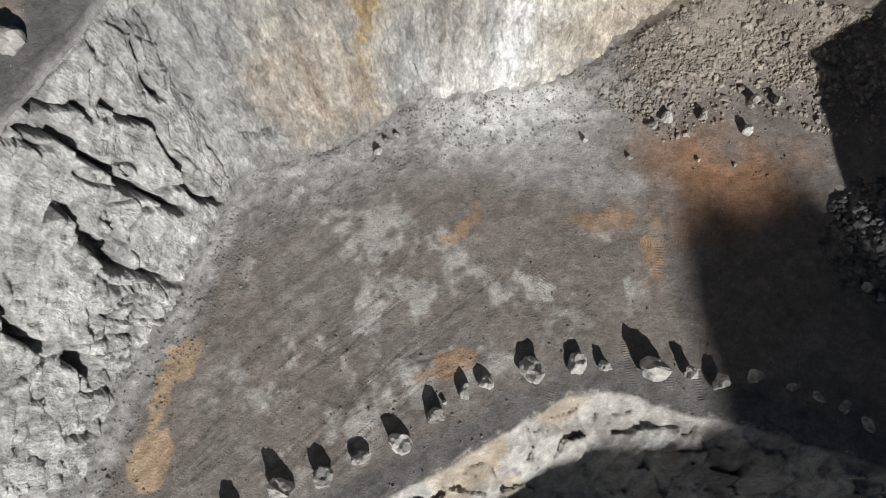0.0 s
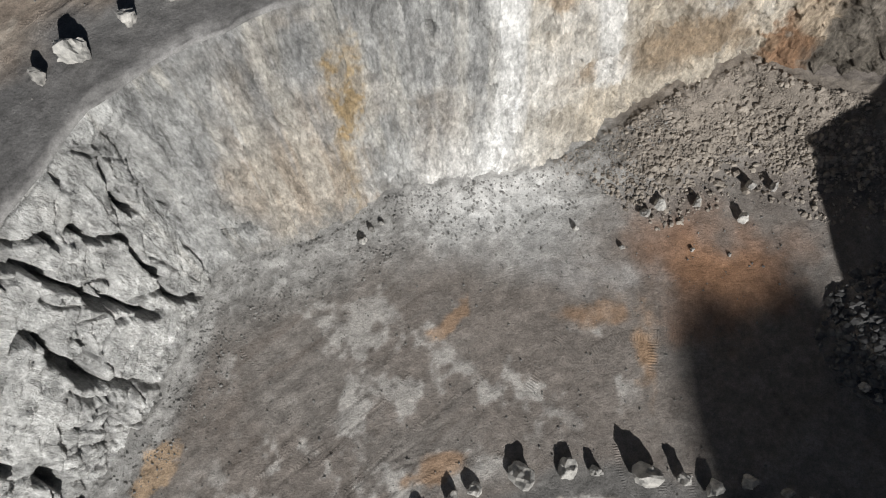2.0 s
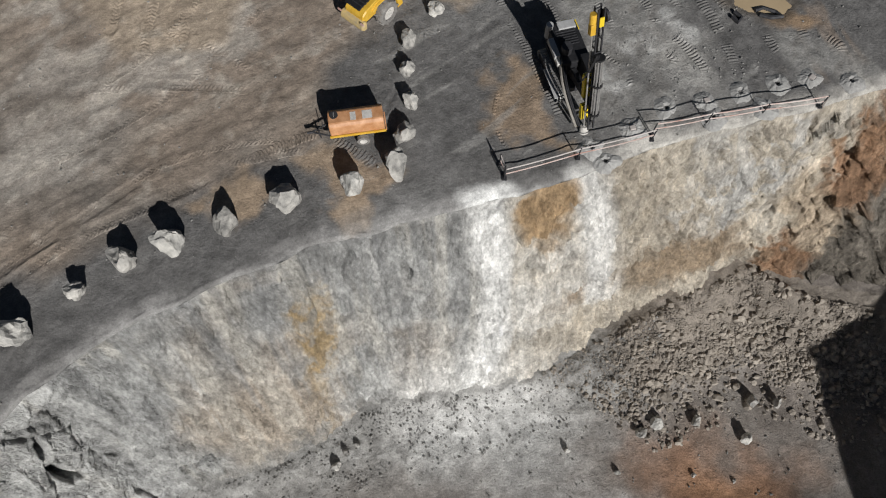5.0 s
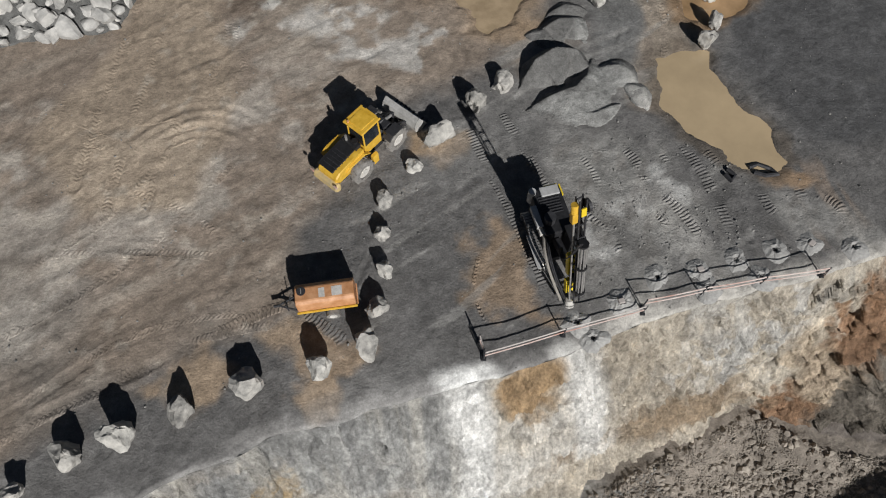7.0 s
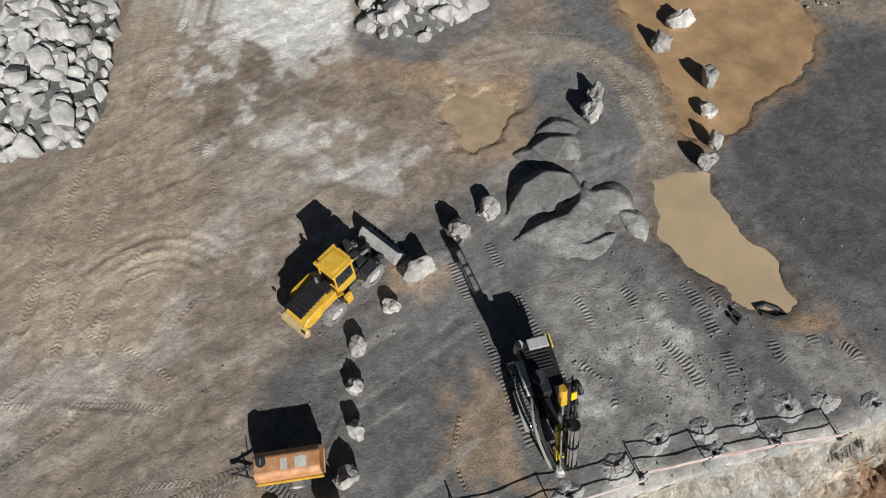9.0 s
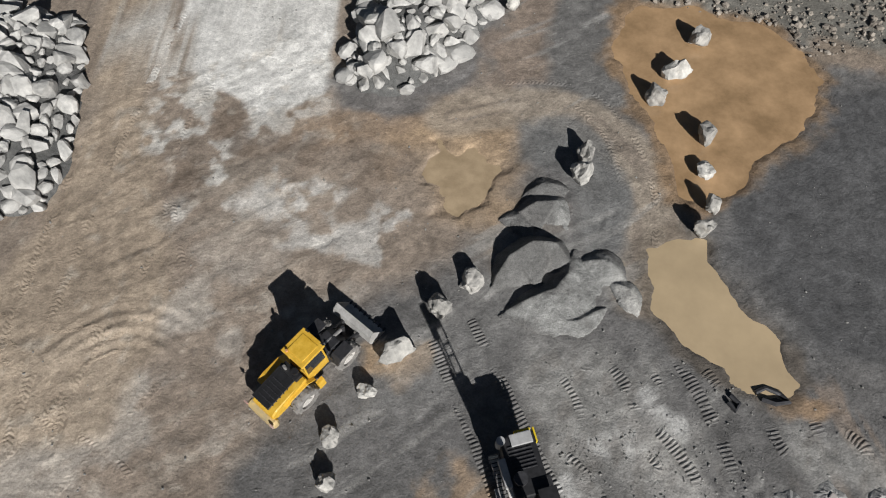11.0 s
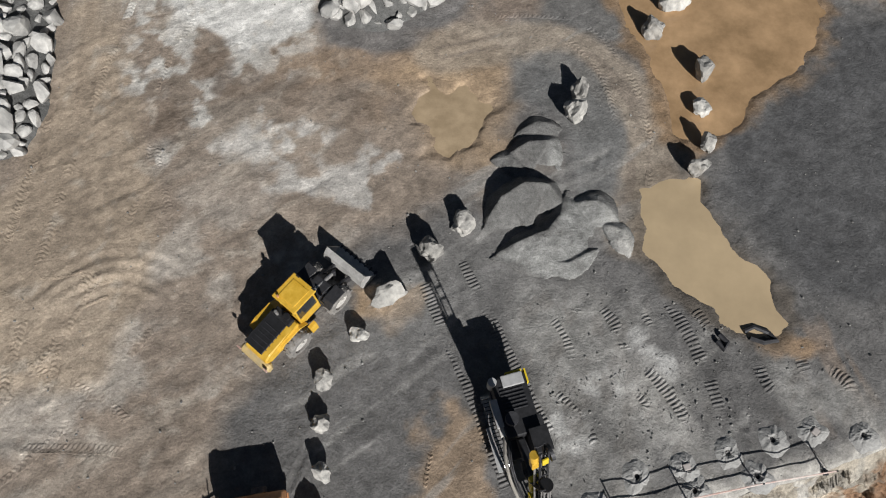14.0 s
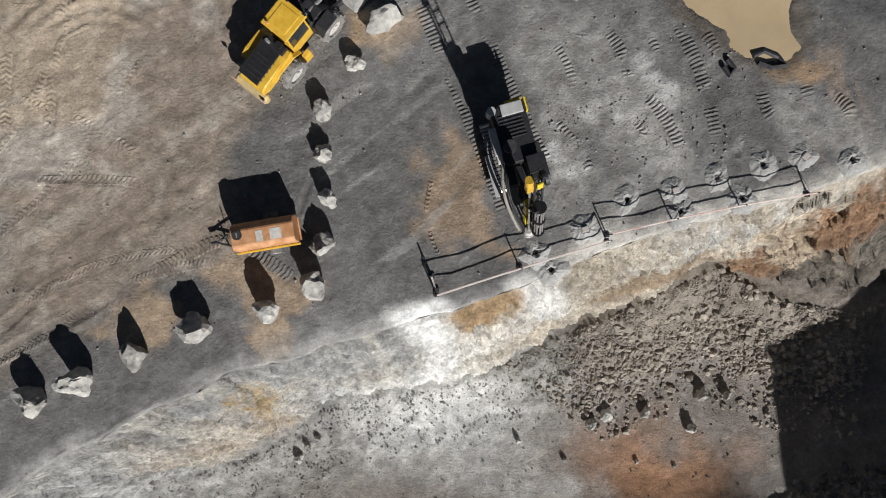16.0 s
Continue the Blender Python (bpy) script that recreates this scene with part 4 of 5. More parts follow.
def build_shade_ridge():
    """An unseen ridge added far off towards the sun, so its soft-edged shade reaches the pit."""
    away = 330.0
    shade = [(-30, -75), (-15, -40), (-5, -14), (2.6, 3), (3.2, 10), (2.4, 15), (1.2, 20), (1.0, 27.0), (4.0, 30.6), (7.6, 28.8), (11.8, 31.8), (15.2, 30), (17.6, 26.4), (21, 23.6), (26, 21), (48, 8), (110, -30)]
    sx, sy = np.array(shade, dtype=float).T
    k = np.linspace(0, len(shade) - 1, 170)
    sx, sy = np.interp(k, range(len(shade)), sx), np.interp(k, range(len(shade)), sy)
    # crest points in one plane across the sun's path, each as high as its shade is long
    d = np.array(SUN_DIR[:2])
    side = np.array([-d[1], d[0]])
    lat, run = sx * side[0] + sy * side[1], away + (sx * d[0] + sy * d[1]) * -1.0
    top = np.maximum(run * math.tan(SUN_EL), 4)
    rows = []
    for share, out in ((0.0, -0.62), (0.35, -0.36), (0.7, -0.15), (0.9, -0.05), (1.0, 0.0), (0.9, 0.12), (0.6, 0.5), (0.0, 1.2)):
        z = -25 + (top + 25) * share
        o = away + out * (top + 25) * 0.9 + 3 * fbm(k * 4, np.full_like(k, share * 40), 9, 4, 77) * (share < 1)
        rows.append(np.stack([lat * side[0] + o * d[0], lat * side[1] + o * d[1], z], -1))
    P = np.array(rows)
    n = fbm(P[..., 0], P[..., 1] + P[..., 2], 14, 5, 78)
    tone = mixc(np.ones(P.shape) * (0.24, 0.22, 0.19), smooth(n, -0.2, 0.4), (0.16, 0.14, 0.11))
    return tagged(grid_mesh("shade_ridge", P, M_WALL, tone), "unseen grey-brown ridge added far off to shade the pit", "rock face", kind="structure")


build_bench()
build_floor()
build_wall()
build_east_blocker()
build_shade_ridge()


def puddle(key, mat, label):
    poly = PUDDLES[key]
    cx, cy = sum(p[0] for p in poly) / len(poly), sum(p[1] for p in poly) / len(poly)
    bm = bmesh.new()
    ring = [bm.verts.new((cx + (x - cx) * 1.16, cy + (y - cy) * 1.1, ZB - (0.17 if key == "C" else 0.10))) for x, y in poly]
    low = [bm.verts.new((v.co.x, v.co.y, ZB - 0.5)) for v in ring]
    bm.faces.new(ring), bm.faces.new(low[::-1])
    for i in range(len(ring)):
        j = (i + 1) % len(ring)
        bm.faces.new((ring[i], low[i], low[j], ring[j]))
    return tagged(part("puddle", bm, mat), label, "puddle", kind="structure")


puddle("A", M_WATER, "shallow puddle of opaque tan muddy water")
puddle("B", M_MUD, "wide orange muddy pool on the bench")
puddle("C", M_DRYMUD, "small drying tan mud puddle")

gx, gy = np.meshgrid(np.arange(-12, 0.6, 0.08), np.arange(65.4, 79.6, 0.08))
gh = heap_h(gx, gy)
gz = np.where(gh > 0.04, ZB + gh + 0.035 * fbm(gx, gy, 0.6, 4, 81), ZB - 0.3)
# paler colour on the south-eastern fan and the upper crescent
pale_part = np.maximum(area(gx, gy, [(-9.6, 68.4), (-8, 69.0), (-6.4, 69.6), (-5.4, 71), (-5.2, 72.6), (-3, 72.2), (-1.2, 70.6), (-0.8, 67.4), (-6, 66.4)], 0.25, 0.4, 1.2, 1), area(gx, gy, [(-6.2, 76.6), (-4.4, 77), (-3.8, 73), (-5.8, 73.2)], 0.3, 0.4, 1.2, 2))
g_tone = mixc(np.ones(gx.shape + (3,)) * (0.155, 0.153, 0.149), pale_part, (0.26, 0.26, 0.252))
g_tone = mixc(g_tone, smooth(fbm(gx, gy, 1.1, 4, 82), 0.1, 0.45) * 0.5, (0.15, 0.145, 0.14))
g_tone = mixc(g_tone, blob(gx, gy, -1.9, 69.2, 0.7, 1.5, 20, 0.4, 0.5, 3) * 0.8, (0.42, 0.41, 0.39))
tagged(grid_mesh("gravel_heap", np.stack([gx, gy, gz], -1), M_GRAVEL, g_tone), "tipped heap of fine grey crushed gravel", "gravel heap")


# ---- boulders ----
def ground_z(x, y):
    return float((bench_h if y > float(np.interp(x, CX, CY)) else floor_h)(np.array([x]), np.array([y]))[0])


def boulder(x, y, size, seed, label, group):
    me = rock_mesh("boulder", seed, 3, 11, M_STONE if seed % 3 else M_PALE, 0.13)
    ob = new("boulder", me)
    rng = random.Random(seed)
    zs = [v.co.z for v in me.vertices]
    k = size * 0.83
    ob.matrix_world = pose(x, y, ground_z(x, y) - min(zs) * k * 1.32 - 0.12 * size, 0, 0, rng.uniform(0, 360)) @ Matrix.Diagonal((k, k, k * 1.32, 1))
    return tagged(ob, label, "boulder", group)


UPPER = [(-47.9, 31.6, 2.1), (-44.5, 38.4, 1.5), (-42.5, 40.0, 2.0), (-39.4, 42.6, 1.7), (-36.8, 44.5, 2.3), (-34.2, 45.6, 1.8), (-31.0, 47.0, 1.7), (-27.5, 48.3, 1.9), (-23.4, 49.5, 1.7), (-20.5, 50.8, 1.8), (-20.1, 53.1, 1.75), (-19.8, 55.7, 1.25), (-19.9, 58.3, 1.3), (-19.9, 60.7, 1.35), (-18.1, 63.3, 1.35), (-13.9, 68.5, 1.7), (-11.9, 70.4, 1.6),
         (-4.3, 78.5, 1.7), (-3.6, 80.4, 1.7), (5.1, 82.1, 2.0), (4.6, 79.0, 1.6), (4.3, 75.9, 1.6), (3.4, 74.1, 1.5), (4.1, 88.2, 2.1), (2.2, 85.7, 1.9), (6.3, 91.5, 1.7), (-8.1, 95.5, 1.3), (-50.3, 27.6, 1.7), (-53.5, 22.5, 1.9)]
for i, (bx, by, bs) in enumerate(UPPER):
    if by < 64:
        boulder(bx, by, bs, 100 + i, "angular pale grey boulder in a row along the bench edge", "boulders along the bench edge")
    else:
        boulder(bx, by, bs, 100 + i, "angular grey boulder standing on the muddy bench", "boulders round the puddles")
b = boulder(-16.3, 65.8, 2.2, 162, "large flat-topped cream boulder before the loader bucket", "boulders along the bench edge")
LOWER = [(-38.2, 0.8, 1.9), (-34.2, 3.0, 2.3), (-30.5, 3.9, 1.9), (-27.5, 5.6, 1.6), (-24.3, 6.7, 2.1), (-21.3, 9.0, 1.8), (-18.7, 11.1, 1.7), (-16.7, 11.8, 1.5), (-12.7, 13.0, 2.6), (-8.8, 13.6, 1.9), (-6.4, 13.4, 1.4), (-2.3, 13.1, 2.5), (1.0, 12.8, 1.5), (3.5, 12.0, 1.7), (6.6, 12.5, 1.9), (9.8, 11.7, 1.2), (11.8, 10.8, 1.1), (13.9, 10.0, 1.2), (15.6, 8.6, 1.5), (-20.5, 10.2, 0.6)]
for i, (bx, by, bs) in enumerate(LOWER):
    boulder(bx, by, bs, 200 + i, "angular pale boulder in a row on the pit floor's edge", "boulders along the pit floor edge")
for i, (bx, by, bs) in enumerate([(-27.0, 33.8, 1.0), (-26.2, 34.8, 0.8), (-25.2, 35.6, 0.7), (1.1, 37.4, 1.3), (-0.4, 36.6, 1.1), (4.6, 37.6, 1.2), (8.8, 36.0, 1.2), (12.0, 39.0, 1.1), (9.7, 39.2, 1.5), (3.8, 33.0, 0.6), (17.2, 20.4, 1.0), (18.2, 19.4, 1.0), (-7.0, 35.0, 0.6), (-2.8, 33.2, 0.6), (7.2, 32.5, 0.5)]):
    boulder(bx, by, bs, 300 + i, "small fallen block of grey rock below the face", "fallen blocks below the face")


# ---- loose stone ----
def stones(name, pts, sizes, mat, label, seed):
    """Many loose stones as one mesh of separate lumps."""
    rng = np.random.default_rng(seed)
    bases = []
    for k in range(10):
        me = rock_mesh("stone", 900 + seed + k, 1, 6, mat, 0)
        bases.append((np.array([v.co[:] for v in me.vertices]), np.array([p.vertices[:] for p in me.polygons])))
        bpy.data.meshes.remove(me)
    V, F, n = [], [], 0
    for (x, y, z), s in zip(pts, sizes):
        v, f = bases[rng.integers(10)]
        a, tilt = rng.uniform(0, math.tau), rng.uniform(-0.6, 0.6)
        c, sn, ct, st = math.cos(a), math.sin(a), math.cos(tilt), math.sin(tilt)
        w = v @ np.array([[c, -sn, 0], [sn, c, 0], [0, 0, 1]]).T @ np.array([[1, 0, 0], [0, ct, -st], [0, st, ct]]).T
        V.append(w * s * rng.uniform(0.8, 1.2, 3) + (x, y, z + 0.16 * s))
        F.append(f + n)
        n += len(v)
    me = bpy.data.meshes.new(name)
    me.from_pydata(np.concatenate(V).tolist(), [], np.concatenate(F).tolist())
    me.materials.append(mat)
    return tagged(new(name, me), label, "rubble", kind="stuff")


rng = np.random.default_rng(5)
x = rng.uniform(-9, 24, 24000)
reach = rng.random(24000) ** 1.5 * (2.0 + 10.0 * smooth(x, -8, 2))
y = np.interp(x, TX, TY) + 0.6 - reach
keep = rng.random(24000) < (0.25 + 0.75 * smooth(x, -7, 1)) * (1 - 0.85 * smooth(reach, 5.5, 9.5))
x, y = x[keep], y[keep]
low = smooth(reach[keep], 1.5, 6.5)
s = 0.8 * (0.08 + (0.18 + 0.28 * low) * rng.random(len(x)) ** 2.5 + 0.5 * (rng.random(len(x)) < 0.02 + 0.05 * low)) * (0.6 + 0.4 * smooth(x, -6, 3))
stones("talus_rubble", np.stack([x, y, floor_h(x, y)], -1), s, M_RUBBLE, "broken grey-brown rubble fanned out below the rock face", 11)
x, y = rng.normal(24, 5, 2600), rng.normal(24.5, 3.8, 2600)
keep = np.hypot((x - 24) / 9.8, (y - 24.5) / 7.8) < 1
x, y = x[keep], y[keep]
stones("dark_rubble", np.stack([x, y, floor_h(x, y)], -1), 0.3 + 0.65 * rng.random(len(x)) ** 1.6, M_DULL, "heap of coarse grey broken rock in the pit corner", 31)
x = rng.uniform(-52, -6, 5200)
d = rng.random(5200) ** 2.0 * 5.0
k = np.linspace(0, 1, 400)
tpx, tpy = np.interp(k * 23, range(24), TX), np.interp(k * 23, range(24), TY)
pick = rng.integers(60, 290, 5200)
x, y = tpx[pick] + rng.normal(0, 0.8, 5200) + d * 0.55, tpy[pick] - d
stones("toe_rubble", np.stack([x, y, floor_h(x, y)], -1), 0.06 + 0.2 * rng.random(5200) ** 4, M_PEBBLE, "small stones scattered along the foot of the wall", 51)
x, y = rng.uniform(-50, 18, 3000), rng.uniform(2, 40, 3000)
keep = y < np.interp(x, TX, TY) - 2
x, y = x[keep], y[keep]
keep = y > low_y(x)
x, y = x[keep], y[keep]
stones("floor_stones", np.stack([x, y, floor_h(x, y)], -1), 0.05 + 0.2 * rng.random(len(x)) ** 5, M_PEBBLE, "few small stones strewn over the pit floor", 71)
x, y = rng.uniform(-50, 22, 2600), rng.uniform(30, 100, 2600)
keep = (y > np.interp(x, CX, CY) + 0.3)
for poly in PUDDLES.values():
    keep &= inside(x, y, poly) < -0.2
x, y = x[keep], y[keep]
stones("bench_stones", np.stack([x, y, bench_h(x, y)], -1), 0.04 + 0.13 * rng.random(len(x)) ** 5, M_PEBBLE, "small stones strewn over the bench", 91)
x, y = rng.normal(-2, 5.5, 900), rng.normal(59.2, 2.6, 900)
keep = (y > np.interp(x, CX, CY) + 0.4) & (x > -7.2) & (inside(x, y, PUDDLES["A"]) < -0.3)
x, y = x[keep], y[keep]
stones("drill_crumbs", np.stack([x, y, bench_h(x, y)], -1), 0.03 + 0.15 * rng.random(len(x)) ** 5, M_PEBBLE, "pale broken crumbs of drilled rock round the rig", 131)
x = rng.uniform(3, 26, 1500)
y = 88 + rng.random(1500) * 14 + 0.25 * np.abs(x - 8)
keep = (inside(x, y, PUDDLES["B"]) < 0.1) & ((y > 93) | (x > 14))
x, y = x[keep], y[keep]
stones("berm_stones", np.stack([x, y, bench_h(x, y)], -1), 0.12 + 0.5 * rng.random(len(x)) ** 3, M_RUBBLE, "loose stones on the earth bank beyond the pool", 111)


PIECES = [rock_mesh("stone", 400 + i, 2, 9, M_BLOCK, 0.0, near=0.16) for i in range(10)]


def rock_pile(poly, height, step, seed, label):
    """A low stockpile of single blocks over a mound."""
    rng = random.Random(seed)
    px, py = zip(*poly)
    cx, cy = sum(px) / len(px), sum(py) / len(py)
    pile = tagged(new("rock_pile"), label, "rock pile", "stockpiles of blocks")
    pile.location = (cx, cy, ZB)
    spots, tries = [], 0
    while tries < 9000 and len(spots) < 300:
        tries += 1
        x, y = rng.uniform(min(px), max(px)), rng.uniform(min(py), max(py))
        if float(inside(np.array([x]), np.array([y]), poly)[0]) < 0.1 or any((x - a) ** 2 + (y - b) ** 2 < step * step for a, b in spots):
            continue
        spots.append((x, y))
    sx, sy = np.array(spots).T
    depth = inside(sx, sy, poly)
    gx_, gy_ = np.meshgrid(np.linspace(min(px) - 0.5, max(px) + 0.5, 40), np.linspace(min(py) - 0.5, max(py) + 0.5, 40))
    gd = inside(gx_, gy_, poly)
    hz = np.where(gd > 0, np.minimum(gd * 0.75, height), -0.3)
    mound = grid_mesh("mound", np.stack([gx_ - cx, gy_ - cy, hz], -1), M_GRAVEL, np.ones(gx_.shape + (3,)) * (0.13, 0.13, 0.127))
    mound.parent = pile
    for (x, y), d in zip(spots, depth):
        ob = new("stone", PIECES[rng.randrange(10)])
        ob.parent = pile
        size = rng.choice((0.7, 0.8, 1.0, 1.1, 1.3, 1.5, 2.1)) * rng.uniform(0.85, 1.15) * step * 1.5
        ob.matrix_local = pose(x - cx, y - cy, min(d * 0.75, height) + 0.22 * size, rng.uniform(-40, 40), rng.uniform(-40, 40), rng.uniform(0, 360)) @ Matrix.Diagonal((size, size * rng.uniform(0.7, 1.1), size * rng.uniform(0.6, 0.9), 1))
    return pile


rock_pile([(-52, 74), (-50, 95.5), (-46.5, 94.8), (-43.0, 93.6), (-41.6, 89), (-40.6, 84), (-40.2, 79), (-41.0, 76.0), (-44.0, 75.4)], 2.4, 0.70, 7, "stockpile of angular light grey blocks on the bench")
rock_pile([(-21.4, 87.8), (-20.8, 92), (-20.0, 101), (-9.6, 101), (-9.9, 94), (-12, 90.4), (-14.3, 88.0), (-17.2, 85.9), (-19.8, 86.4)], 2.4, 0.68, 8, "stockpile of pale angular blocks beside the haul road")


# ---- wheel loader ----
def wheel(parent, x, y, r, w, rim_label, hub_side):
    """A big tyre with tread lugs and its dished rim, axle along y."""
    bm = bmesh.new()
    prof = [(r * 0.58, -w / 2), (r * 0.82, -w / 2), (r * 0.95, -w * 0.42), (r, -w * 0.25), (r, w * 0.25), (r * 0.95, w * 0.42), (r * 0.82, w / 2), (r * 0.58, w / 2)]
    n = 32
    rings = [[bm.verts.new((q * math.cos(a), h, q * math.sin(a))) for q, h in prof] for a in (k * math.tau / n for k in range(n))]
    for A, B in zip(rings, rings[1:] + rings[:1]):
        for i in range(len(prof)):
            j = (i + 1) % len(prof)
            bm.faces.new((A[i], A[j], B[j], B[i]))
    for k in range(20):
        a = k * math.tau / 20
        box(0, w * 0.22 * (1 if k % 2 else -1), 0, 0.10, w * 0.5, 0.12, 0, 1, bm, Matrix.Translation((r * math.cos(a), 0, r * math.sin(a))) @ Matrix.Rotation(-a, 4, "Y") @ Matrix.Rotation(0.5 if k % 2 else -0.5, 4, "X"))
    wh = part("wheel", bm, M_TYRE, parent)
    wh.location = (x, y, r)
    bm = rod((0, -w * 0.32, 0), (0, w * 0.32, 0), r * 0.58, 24)
    rod((0, hub_side * w * 0.30, 0), (0, hub_side * w * 0.46, 0), r * 0.26, 14, bm)
    for k in range(8):
        a = k * math.tau / 8
        rod((r * 0.4 * math.cos(a), hub_side * w * 0.3, r * 0.4 * math.sin(a)), (r * 0.4 * math.cos(a), hub_side * w * 0.36, r * 0.4 * math.sin(a)), 0.035, 6, bm)
    part("rim", bm, M_RIM, wh, rim_label)


def wheel_loader(m):
    ob = tagged(new("wheel_loader"), "yellow articulated wheel loader with a scoured steel bucket lowered", "wheel loader")
    for sx in (-1.68, 1.68):
        for sy in (-1.08, 1.08):
            wheel(ob, sx, sy, 0.9, 0.68, "dusty pale rim", 1 if sy > 0 else -1)
    part("rear_frame", prism([(-3.5, 0.75), (-0.3, 0.6), (-0.1, 1.35), (-3.6, 1.4)], -0.62, 0.62), M_DARK, ob)
    part("front_frame", prism([(0.1, 0.6), (2.3, 0.55), (2.4, 1.1), (1.9, 1.9), (1.0, 2.0), (0.2, 1.3)], -0.55, 0.55), M_DARK, ob)
    part("engine_hood", prism([(-3.75, 1.15), (-0.95, 1.15), (-0.95, 2.25), (-1.4, 2.28), (-3.3, 2.1), (-3.7, 1.85)], -0.84, 0.84, 0.08), M_YEL, ob)
    hood = part("hood_top", prism([(-3.55, 2.02), (-1.2, 2.28), (-1.2, 2.36), (-3.55, 2.14)], -0.42, 0.9, 0.02), M_BLACK, ob, "matt black hood cover")
    for k in range(5):
        part("louvre", box(-3.2 + k * 0.28, 0.1, 2.18 + k * 0.027, 0.06, 1.2, 0.05, 0.01), M_DARK, hood)
    part("counterweight", prism([(-4.05, 0.85), (-3.55, 0.8), (-3.5, 1.5), (-3.9, 1.55), (-4.1, 1.3)], -1.1, 1.1, 0.14), M_CREAM, ob, "dusty cream counterweight")
    part("tail_lamp", box(-4.02, -1.05, 1.62, 0.1, 0.3, 0.16), M_RED, ob)
    part("tail_lamp", box(-4.02, 1.05, 1.62, 0.1, 0.3, 0.16), M_RED, ob)
    for sy in (-1.1, 1.1):
        part("rear_fender", prism([(-2.8, 1.75), (-2.3, 2.0), (-1.1, 2.0), (-0.6, 1.6), (-0.55, 1.5), (-1.1, 1.9), (-2.3, 1.9), (-2.75, 1.65)], sy - 0.36 if sy > 0 else sy + 0.1, sy + 0.36 if sy > 0 else sy + 0.36, 0.01), M_YEL, ob)
        part("front_fender", prism([(0.75, 1.7), (1.1, 2.0), (2.1, 2.0), (2.1, 1.92), (1.15, 1.92), (0.8, 1.62)], sy - 0.36, sy + 0.36, 0.01), M_DARK, ob)
        part("ladder", box(-0.45, sy * 1.05, 1.0, 0.5, 0.25, 0.9, 0.03), M_YEL, ob)
    part("air_cleaner", rod((-1.15, -0.25, 2.4), (-1.15, -0.25, 2.95), 0.2, 16), M_BLACK, ob)
    part("exhaust", rod((-1.35, 0.3, 2.4), (-1.35, 0.3, 3.2), 0.09, 12), M_STEEL, ob, "sooty steel exhaust pipe")
    part("cooler", box(-1.25, 0.0, 2.6, 0.5, 1.3, 0.3, 0.05), M_BLACK, ob)
    cab = part("cab", box(-0.05, 0, 1.75, 1.55, 1.5, 0.75, 0.05), M_YEL, ob)
    part("glazing", box(-0.05, 0, 2.8, 1.42, 1.38, 1.45, 0.04, 0.94), M_GLASS, cab, "dark tinted cab windows")
    for sx in (-0.76, 0.68):
        for sy in (-0.7, 0.7):
            part("pillar", rod((sx, sy, 2.1), (sx * 0.95, sy * 0.96, 3.54), 0.06, 8), M_YEL, cab)
    roof = part("roof", box(0.0, 0.08, 3.6, 1.75, 1.7, 0.16, 0.06), M_YEL, cab)
    part("roof_hatch", box(0.0, 0.08, 3.69, 1.2, 1.15, 0.05, 0.02), M_YEL, roof)
    for sy in (-0.6, 0.6):
        part("work_lamp", box(0.85, sy, 3.62, 0.12, 0.25, 0.14, 0.02), M_BLACK, roof)
    part("beacon", rod((-0.7, 0.6, 3.65), (-0.7, 0.6, 3.85), 0.07, 10), M_ORANGE, roof)
    for sy in (-1, 1):
        part("mirror", box(0.75, sy * 1.15, 2.6, 0.08, 0.3, 0.4, 0.02), M_BLACK, cab)
        part("lift_arm", prism([(1.0, 1.75), (1.4, 1.95), (3.2, 0.85), (3.35, 0.45), (3.1, 0.4), (2.8, 0.75)], sy * 0.62 - 0.09, sy * 0.62 + 0.09, 0.02), M_DARK, ob)
        part("lift_cylinder", rod((1.0, sy * 0.5, 0.95), (2.6, sy * 0.62, 0.95), 0.09, 10), M_STEEL, ob, "polished steel lift cylinder")
    part("tilt_cylinder", rod((1.1, 0, 1.95), (2.5, 0, 1.65), 0.11, 10), M_STEEL, ob)
    part("bell_crank", prism([(2.3, 0.8), (2.55, 1.85), (2.75, 1.8), (2.6, 0.8)], -0.1, 0.1, 0.02), M_DARK, ob)
    bm = bmesh.new()
    prof = [(4.45, 0.06), (3.55, 0.05), (3.25, 0.25), (3.15, 0.7), (3.3, 1.15), (3.65, 1.4)]
    inner = [(4.45, 0.10), (3.6, 0.12), (3.36, 0.3), (3.27, 0.7), (3.4, 1.08), (3.68, 1.32)]
    a = [bm.verts.new((q[0], -1.5, q[1])) for q in prof + inner[::-1]]
    c = [bm.verts.new((q[0], 1.5, q[1])) for q in prof + inner[::-1]]
    for i in range(len(a)):
        j = (i + 1) % len(a)
        bm.faces.new((a[i], a[j], c[j], c[i]))
    bm.faces.new(a), bm.faces.new(c[::-1])
    bucket = part("bucket", bm, M_BUCKET, ob, "scoured pale steel bucket")
    for sy in (-1.5, 1.5):
        part("side_plate", prism(prof, sy - 0.03, sy + 0.03, 0), M_BUCKET, bucket)
    for k in range(8):
        part("tooth", box(4.52, -1.4 + k * 0.4, 0.09, 0.26, 0.12, 0.08, 0.02), M_DARK, bucket)
    ob.matrix_world = m
    return ob


wheel_loader(pose(-21.25, 64.75, ZB - 0.02, 0, 0, 50))


